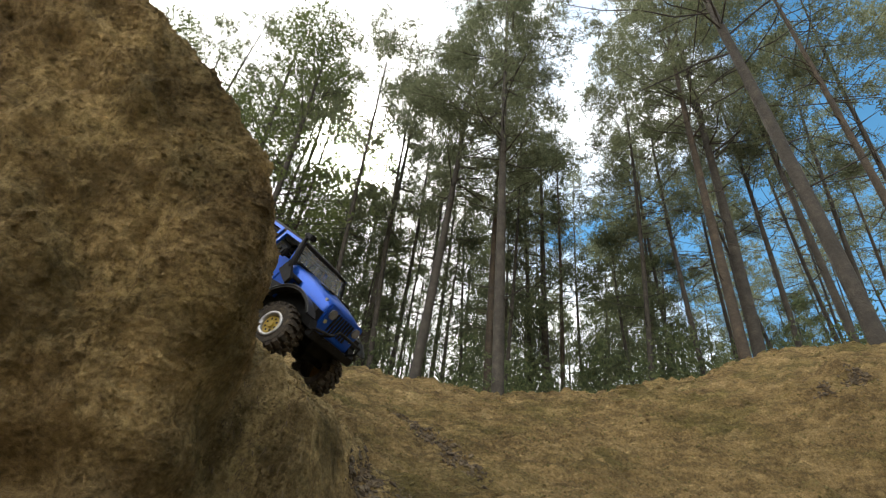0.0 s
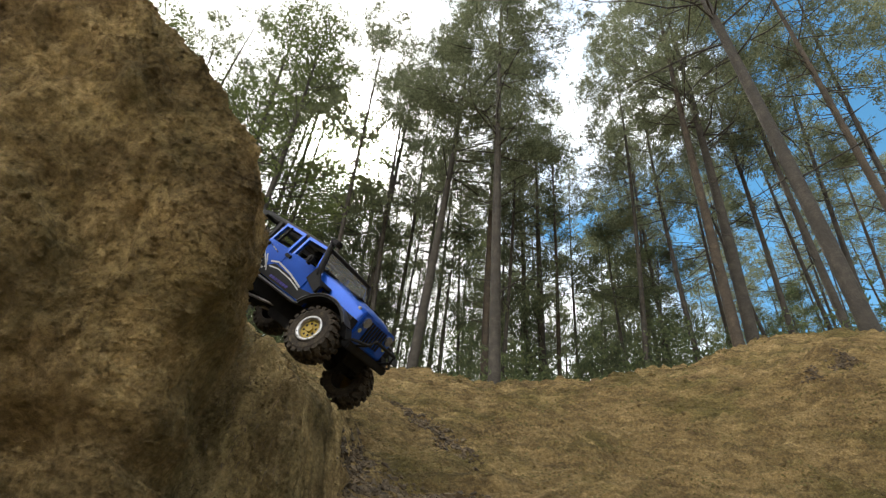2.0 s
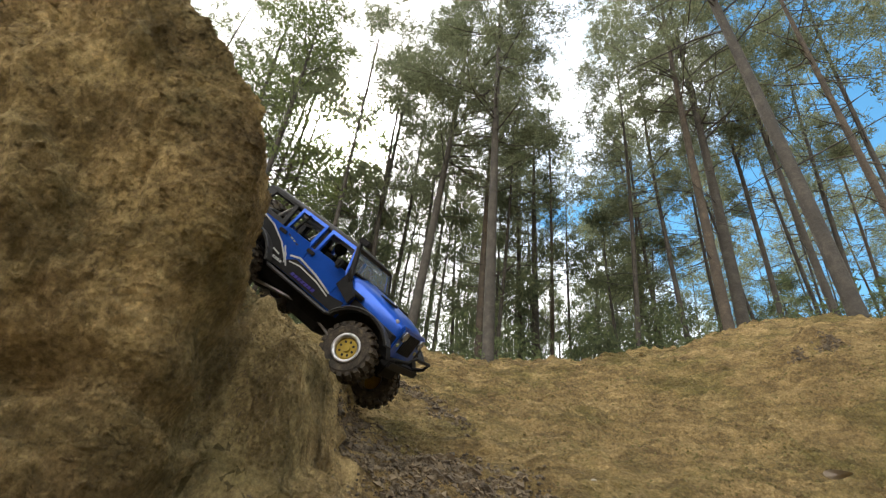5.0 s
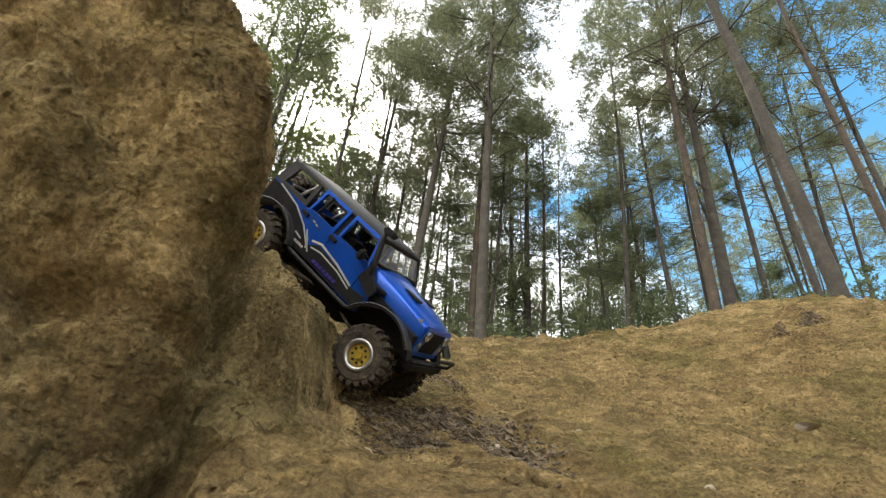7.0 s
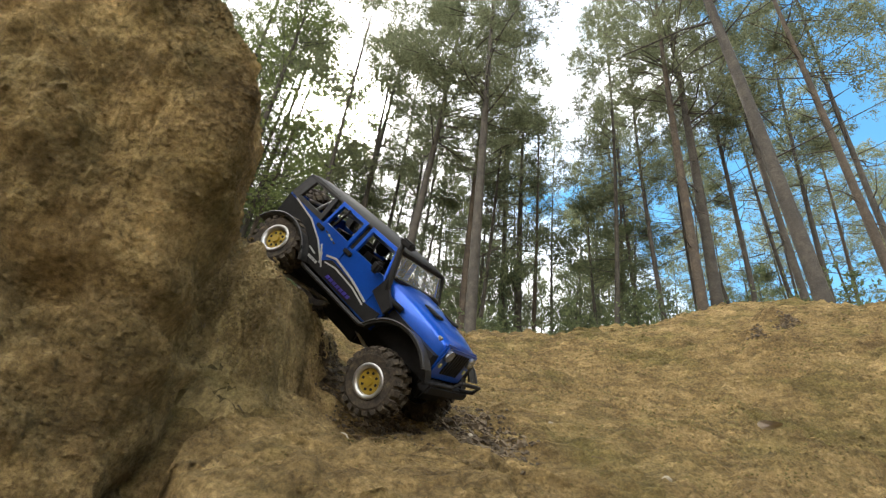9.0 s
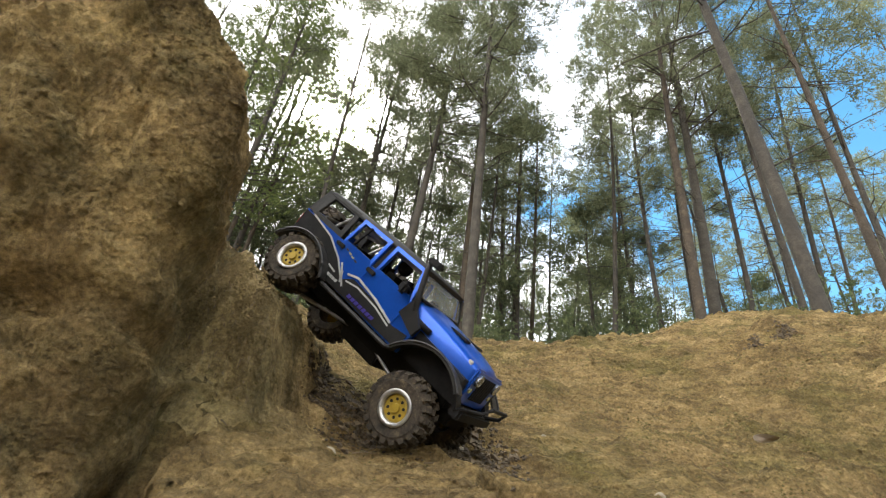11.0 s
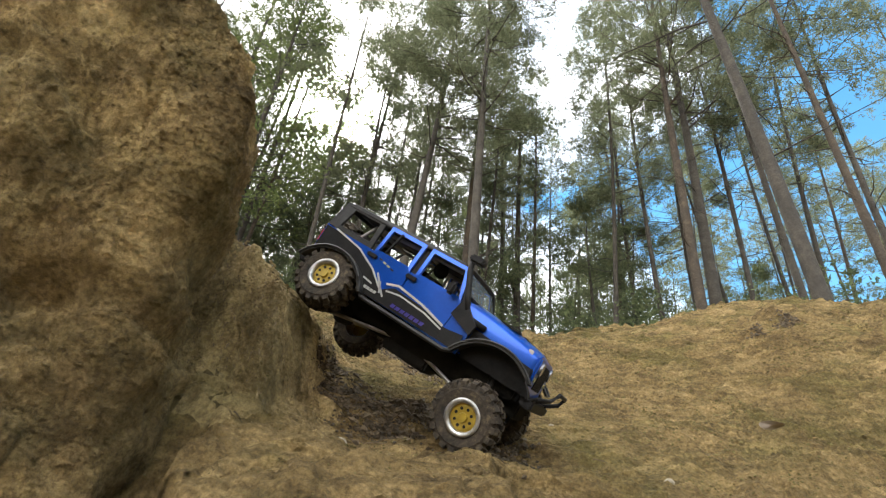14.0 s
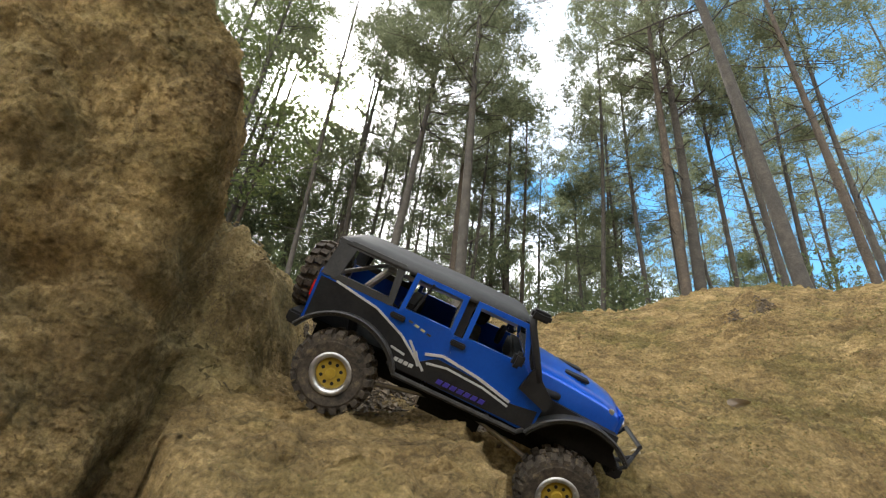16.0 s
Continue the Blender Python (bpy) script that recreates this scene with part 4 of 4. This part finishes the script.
            part("mark", slab([(-0.098 + 0.009 * k, 0.1105 - 0.002 * k), (-0.092 + 0.009 * k, 0.1095 - 0.002 * k), (-0.091 + 0.009 * k, 0.1120 - 0.002 * k), (-0.097 + 0.009 * k, 0.1130 - 0.002 * k)], side * 0.0912, side * 0.0918), YELLOW if k in (1, 2) else GREY_TOP, car)
        for k in range(7):
            part("mark", slab([(-0.036 + 0.0095 * k, 0.0545), (-0.029 + 0.0095 * k, 0.0545), (-0.027 + 0.0095 * k, 0.0605), (-0.034 + 0.0095 * k, 0.0605)], side * 0.0921, side * 0.0929), VIOLET, car)
        # rear quarter of the hardtop
        part("quarter_frame", window_bars([(-0.200, 0.127), (-0.133, 0.127), (-0.137, 0.163), (-0.194, 0.163)], 0.009, lambda z: side * lean(-0.006)(z), lambda z: side * lean(0.0)(z)), GREY_TOP, car, "grey hardtop quarter")
        part("corner_pillar", slab([(-0.224, 0.120), (-0.206, 0.120), (-0.201, 0.170), (-0.217, 0.170)], lambda z: side * lean(-0.012)(z), lambda z: side * lean(-0.0005)(z)), GREY_TOP, car)
        part("door_post", slab([(-0.041, 0.117), (-0.029, 0.117), (-0.029, 0.168), (-0.041, 0.168)], lambda z: side * lean(-0.010)(z), lambda z: side * lean(-0.004)(z)), BLACK, car)
        part("rock_slider", rod([(-0.100, side * 0.086, 0.052), (-0.088, side * 0.097, 0.043), (0.078, side * 0.097, 0.043), (0.092, side * 0.086, 0.050)], 0.0035), FLARE, car, "scuffed tubular rock slider")
        for x in (-0.05, 0.04):
            part("slider_bracket", rod([(x, side * 0.05, 0.042), (x, side * 0.097, 0.043)], 0.0026, 6), BLACK, car)
        part("mirror", block(0.036, 0.050, side * 0.096, side * 0.112, 0.117, 0.137, 0.004), BLACK, car, "black wing mirror")
        part("mirror_arm", rod([(0.050, side * 0.088, 0.128), (0.047, side * 0.100, 0.131)], 0.002, 6), BLACK, car)
        part("windscreen_post", solid(bmesh.new(), [(0.064, side * 0.083, 0.120), (0.072, side * 0.083, 0.120), (0.044, side * 0.076, 0.172), (0.036, side * 0.076, 0.172)],
                                      [(0.064, side * 0.091, 0.120), (0.072, side * 0.091, 0.120), (0.044, side * 0.083, 0.172), (0.036, side * 0.083, 0.172)]), BLACK, car)
        part("headlight", rod([(0.203, side * 0.042, 0.094), (0.2085, side * 0.042, 0.094)], 0.010, 16), LENS, car, "round clear headlight")
        part("turn_signal", rod([(0.203, side * 0.046, 0.075), (0.2065, side * 0.046, 0.075)], 0.004, 10), YELLOW, car)
        part("tail_light", block(-0.229, -0.223, side * 0.072, side * 0.086, 0.085, 0.108), RED, car, "red tail light")
        for cx in (-0.1565, 0.1565):
            part("shock", rod([(cx + 0.012, side * 0.058, -0.004), (cx - 0.012, side * 0.050, 0.075)], 0.007, 10), BLACK, car, "black coil-over shock")
            part("link", rod([(cx, side * 0.045, -0.008), (cx - math.copysign(0.12, cx), side * 0.030, 0.015)], 0.0032, 8), CHROME, car, "steel suspension link")
    # bonnet: a crowned loft that narrows forward
    bm = bmesh.new()
    rings = []
    for x, w, z, drop in ((0.058, 0.082, 0.128, 0.045), (0.075, 0.079, 0.128, 0.045), (0.12, 0.073, 0.124, 0.042), (0.165, 0.066, 0.118, 0.038), (0.192, 0.061, 0.112, 0.034), (0.202, 0.058, 0.106, 0.030)):
        rings.append([bm.verts.new((x, y * w, zz)) for y, zz in ((-1, z - drop), (-1, z - 0.009), (-0.93, z - 0.003), (-0.6, z), (-0.45, z + 0.003), (0, z + 0.0045), (0.45, z + 0.003), (0.6, z), (0.93, z - 0.003), (1, z - 0.009), (1, z - drop))])
    for a, b in zip(rings, rings[1:]):
        for k in range(10):
            bm.faces.new((a[k], a[k + 1], b[k + 1], b[k]))
    bm.faces.new(rings[0])
    bm.faces.new(rings[-1])
    bonnet = part("bonnet", bm, BLUE, car, "glossy blue bonnet", True)
    for y in (-0.03, 0.03):
        part("bonnet_vent", block(0.115, 0.150, y - 0.010, y + 0.010, 0.1235, 0.1275, 0.001), BLACK, bonnet)
    part("bonnet_catch", block(0.180, 0.188, -0.062, -0.057, 0.104, 0.111, 0.001), CHROME, bonnet)
    part("wiper_cowl", block(0.054, 0.070, -0.075, 0.075, 0.127, 0.1325), BLACK, car)
    # grille with seven slots
    grille = part("grille", block(0.196, 0.2045, -0.059, 0.059, 0.050, 0.110, 0.003), BLUE, car, "blue upright grille")
    for k in range(7):
        y = -0.027 + 0.009 * k
        part("slot", block(0.2035, 0.2065, y - 0.0028, y + 0.0028, 0.062, 0.102, 0.0008), BLACK, grille)
    part("tail", block(-0.226, -0.220, -0.088, 0.088, 0.055, 0.126), BLUE, car, "blue tail panel")
    part("tail_window_frame", block(-0.222, -0.214, -0.078, 0.078, 0.160, 0.170), GREY_TOP, car)
    part("floor_pan", block(-0.215, 0.195, -0.070, 0.070, 0.052, 0.057), CABIN, car)
    part("inner_wing", block(0.098, 0.196, -0.058, 0.058, 0.030, 0.092, 0.004), CABIN, car)
    for side in (-1, 1):
        part("front_wing", slab([(0.098, 0.050), (0.098, 0.094), (0.200, 0.086), (0.202, 0.060)] + arch(0.1565, 0.070, 30, 150), side * 0.058, side * 0.078), BLACK, car, "black front wing over the wheel")
    part("chassis", block(-0.215, 0.205, -0.034, 0.034, 0.010, 0.048, 0.003), CABIN, car, "black chassis rails")
    part("drive_shaft", rod([(-0.150, 0.010, 0.004), (-0.04, 0.006, 0.004)], 0.004, 8), BLACK, car)
    part("drive_shaft", rod([(0.150, 0.010, 0.004), (0.04, 0.006, 0.004)], 0.004, 8), BLACK, car)
    part("gearbox", block(-0.045, 0.045, -0.030, 0.030, -0.008, 0.014, 0.004), BLACK, car)
    for x in (-0.1565, 0.1565):
        part("axle", rod([(x, -0.080, 0.0), (x, 0.080, 0.0)], 0.009, 12), BLACK, car, "black axle housing")
        part("differential", lathe([(-0.016, 0.006), (-0.012, 0.019), (0.012, 0.019), (0.016, 0.006)], 16), BLACK, car).location = (x, 0.012, 0)
    # roof
    bm = bmesh.new()
    rings = []
    for x, w, z in ((-0.221, 0.076, 0.166), (-0.217, 0.080, 0.172), (-0.205, 0.082, 0.175), (-0.05, 0.083, 0.177), (0.03, 0.082, 0.176), (0.040, 0.080, 0.174), (0.044, 0.078, 0.169)):
        rings.append([bm.verts.new((x, y * w, zz)) for y, zz in ((-1.02, 0.165), (-1.0, z - 0.006), (-0.94, z - 0.0015), (-0.6, z + 0.001), (0.6, z + 0.001), (0.94, z - 0.0015), (1.0, z - 0.006), (1.02, 0.165))])
    for a, b in zip(rings, rings[1:]):
        for k in range(7):
            bm.faces.new((a[k], a[k + 1], b[k + 1], b[k]))
    bm.faces.new(rings[0])
    bm.faces.new(rings[-1])
    for a, b in zip(rings, rings[1:]):
        bm.faces.new((a[0], b[0], b[7], a[7]))
    part("roof", bm, GREY_TOP, car, "matt grey hardtop roof", True)
    # windscreen
    part("windscreen", solid(bmesh.new(), [(0.064, -0.084, 0.131), (0.064, 0.084, 0.131), (0.039, 0.071, 0.172), (0.039, -0.071, 0.172)], [(0.066, -0.084, 0.131), (0.066, 0.084, 0.131), (0.041, 0.071, 0.172), (0.041, -0.071, 0.172)]), PANE, car, "dusty clear windscreen")
    part("header_rail", block(0.034, 0.046, -0.080, 0.080, 0.165, 0.172), BLACK, car)
    # snorkel up the pillar on the near side
    bm = rod([(0.112, -0.076, 0.100), (0.090, -0.088, 0.102), (0.078, -0.095, 0.112), (0.068, -0.095, 0.130), (0.046, -0.087, 0.168), (0.041, -0.084, 0.182)], 0.0048, 10)
    snorkel = part("snorkel", bm, BLACK, car, "black snorkel up the windscreen pillar", True)
    part("snorkel_base", slab([(0.060, 0.094), (0.067, 0.124), (0.077, 0.118), (0.104, 0.096), (0.101, 0.080)], -0.0915, -0.0985), BLACK, snorkel)
    part("snorkel_head", block(0.036, 0.062, -0.093, -0.075, 0.179, 0.191, 0.003), BLACK, snorkel)
    # bumpers
    part("front_bumper", block(0.206, 0.226, -0.072, 0.072, 0.034, 0.050, 0.003), BLACK, car, "black front bumper")
    part("bull_bar", rod([(0.218, -0.045, 0.048), (0.240, -0.043, 0.062), (0.246, -0.036, 0.076), (0.246, 0.036, 0.076), (0.240, 0.043, 0.062), (0.218, 0.045, 0.048)], 0.0032), BLACK, car, "black tubular bull bar")
    part("bull_bar_wing", rod([(0.212, -0.072, 0.044), (0.226, -0.070, 0.054), (0.240, -0.043, 0.062)], 0.0028), BLACK, car)
    part("bull_bar_wing", rod([(0.212, 0.072, 0.044), (0.226, 0.070, 0.054), (0.240, 0.043, 0.062)], 0.0028), BLACK, car)
    part("rear_bumper", block(-0.246, -0.226, -0.080, 0.080, 0.040, 0.058, 0.003), BLACK, car, "black rear bumper")
    spare = part("spare_tyre", tyre_mesh(), RUBBER, car, "knobbly spare tyre on the tail")
    tagged(part("tread", tread_mesh(), RUBBER, spare), kind="stuff")
    spare.matrix_basis = pose(-0.238, 0.0, 0.096, 0, 0, 90)
    part("spare_rim", lathe([(0.014, 0.024), (-0.018, 0.024), (-0.018, 0.003)], 24), BLACK, spare)
    # cabin
    for y in (-0.040, 0.040):
        part("seat", block(-0.035, 0.000, y - 0.020, y + 0.020, 0.056, 0.082, 0.005), CABIN, car)
        part("seat_back", block(-0.048, -0.034, y - 0.019, y + 0.019, 0.070, 0.135, 0.005), CABIN, car)
    part("rear_bench", block(-0.120, -0.095, -0.060, 0.060, 0.056, 0.125, 0.006), CABIN, car)
    part("dashboard", block(0.040, 0.060, -0.078, 0.078, 0.095, 0.124, 0.004), CABIN, car)
    wheel_rim = lathe([(-0.002, 0.015), (0.002, 0.015), (0.002, 0.0115), (-0.002, 0.0115)], 18)
    part("steering_wheel", wheel_rim, BLACK, car).matrix_basis = pose(0.026, 0.040, 0.122, 0, 0, 70)
    bm = bmesh.new()
    bmesh.ops.create_uvsphere(bm, u_segments=12, v_segments=8, radius=0.013, matrix=Matrix.Translation((-0.016, -0.040, 0.148)))
    solid(bm, [(-0.030, -0.056, 0.082), (-0.004, -0.056, 0.082), (-0.004, -0.024, 0.082), (-0.030, -0.024, 0.082)], [(-0.026, -0.060, 0.130), (-0.008, -0.060, 0.130), (-0.008, -0.020, 0.130), (-0.026, -0.020, 0.130)])
    part("doll", bm, CABIN, car, "plain dark doll in the seat")
    for y in (-0.066, 0.066):
        part("roll_bar", rod([(-0.200, y, 0.070), (-0.150, y, 0.155), (-0.045, y, 0.160), (0.030, y, 0.160)], 0.0035), CHROME, car, "pale roll-cage tube")
    part("roll_bar", rod([(-0.150, -0.066, 0.155), (-0.150, 0.066, 0.155)], 0.0035), CHROME, car)
    part("roll_bar", rod([(-0.045, -0.066, 0.060), (-0.045, -0.066, 0.160), (-0.045, 0.066, 0.160), (-0.045, 0.066, 0.060)], 0.0035), CHROME, car)
    part("roll_bar", rod([(-0.205, -0.060, 0.126), (-0.150, 0.060, 0.155)], 0.003), CHROME, car)
    wheels = {}
    for key in ("fr", "fl", "rr", "rl"):
        wheels[key] = make_wheel(car)
    return car, wheels


car, wheels = make_car()


# ---- what moves ----
# seconds, place, roll, pitch and yaw of the car; lift of the rear right, front right, rear left and front left wheel
CAR = [
    (0, -0.3883, 1.1245, 0.677, 1.7, 37.8, -26.7, 0, 0.0053, 0, -0.015),
    (0.5, -0.3288, 1.1152, 0.6494, 2.3, 35.4, -27.1, 0, 0.0066, 0, -0.0161),
    (1, -0.2994, 1.0978, 0.6237, 3.5, 36.2, -27.6, 0, 0.017, 0, -0.0173),
    (1.5, -0.2998, 1.0814, 0.6082, 1.5, 36.5, -26.5, 0, 0.0265, 0, -0.0169),
    (2, -0.2982, 1.09, 0.6146, 2.6, 35.5, -25.8, 0, 0.019, 0, -0.0165),
    (2.5, -0.281, 1.0773, 0.5901, 3, 35.3, -22.4, 0, 0.0264, 0, -0.0131),
    (3, -0.2758, 1.0496, 0.5695, 3.3, 35.2, -19.8, 0, 0.0297, 0, -0.0097),
    (3.5, -0.2595, 1.0624, 0.5648, 8.1, 35.2, -16.3, 0, 0.0293, 0, -0.0174),
    (4, -0.2483, 1.0593, 0.5611, 12.7, 34.6, -13.6, 0, 0.0249, 0, -0.0251),
    (6.5, -0.1768, 0.9854, 0.4726, 22.8, 39.9, -7.9, 0.014, 0.0046, -0.004, -0.012),
    (7, -0.1586, 0.9717, 0.457, 24.6, 41.4, -9.3, 0.0171, 0.0034, -0.004, -0.012),
    (7.5, -0.1445, 0.9571, 0.4454, 25.1, 42.7, -12.4, 0.0192, 0.0032, -0.004, -0.012),
    (8, -0.1193, 0.9314, 0.4148, 24.8, 42.7, -12.6, 0.0283, 0.003, -0.004, -0.012),
    (8.5, -0.1069, 0.9038, 0.3905, 22.5, 42.5, -16.3, 0.0342, 0.005, -0.004, -0.012),
    (9, -0.0775, 0.8972, 0.3743, 18.7, 41.3, -19.3, 0.0392, -0.0039, -0.013, 0),
    (11.5, -0.0054, 0.8662, 0.3414, 15.7, 39.5, -16.9, 0.0377, -0.007, -0.0181, 0),
    (12, 0.0169, 0.8583, 0.3302, 15.7, 37, -15.8, 0.0347, -0.0036, -0.0165, 0),
    (12.5, 0.0171, 0.8665, 0.336, 15.1, 35.5, -16.1, 0.0358, -0.0112, -0.0149, 0),
    (13, 0.0204, 0.8636, 0.3338, 14.6, 34.4, -16.7, 0.0379, -0.0137, -0.0133, 0),
    (13.5, 0.0342, 0.8603, 0.3275, 15.3, 32, -17, 0.038, -0.0142, -0.0132, 0),
    (14, 0.0381, 0.8649, 0.3282, 15.7, 30.7, -16.7, 0.0381, -0.0187, -0.0131, 0),
    (14.5, 0.0639, 0.8416, 0.2939, 18.3, 23, -13.3, 0.0102, -0.0121, -0.006, 0),
    (15, 0.062, 0.8307, 0.2885, 16.2, 22.5, -12.9, 0.0089, -0.0124, 0, 0),
    (15.2, 0.081, 0.8116, 0.272, 23, 20.5, -12.5, 0.0085, -0.0069, 0, 0),
    (15.5, 0.1194, 0.7578, 0.192, 34.2, 15.8, -2, 0.0189, -0.0053, 0, 0),
    (16, 0.129, 0.7351, 0.1797, 35.6, 17, 0.9, 0.0148, -0.0066, 0, 0),
]


def motions():
    walk(car, [(r[0], pose(*r[1:7])) for r in CAR])
    a = np.array(CAR)
    run = np.r_[0, np.cumsum(np.linalg.norm(np.diff(a[:, 1:4], axis=0), axis=1))]
    times = np.arange(0, 16.01, 0.25)
    for key, x, y, side, col in (("rr", -0.1565, -0.095, -1, 7), ("fr", 0.1565, -0.080, -1, 8), ("rl", -0.1565, 0.095, 1, 9), ("fl", 0.1565, 0.080, 1, 10)):
        other = {7: 9, 9: 7, 8: 10, 10: 8}[col]
        rows = []
        for t in times:
            z, z2 = float(np.interp(t, a[:, 0], a[:, col])), float(np.interp(t, a[:, 0], a[:, other]))
            tilt = math.degrees(math.atan2(z - z2, 0.19)) * side
            spin = math.degrees(float(np.interp(t, a[:, 0], run)) / 0.055)
            m = pose(x, y, z, tilt, 0, 0) @ pose(0, 0, 0, 0, spin, 0)
            if side > 0:
                m = m @ pose(0, 0, 0, 0, 0, 180)
            rows.append((float(t), m))
        walk(wheels[key], rows)


motions()
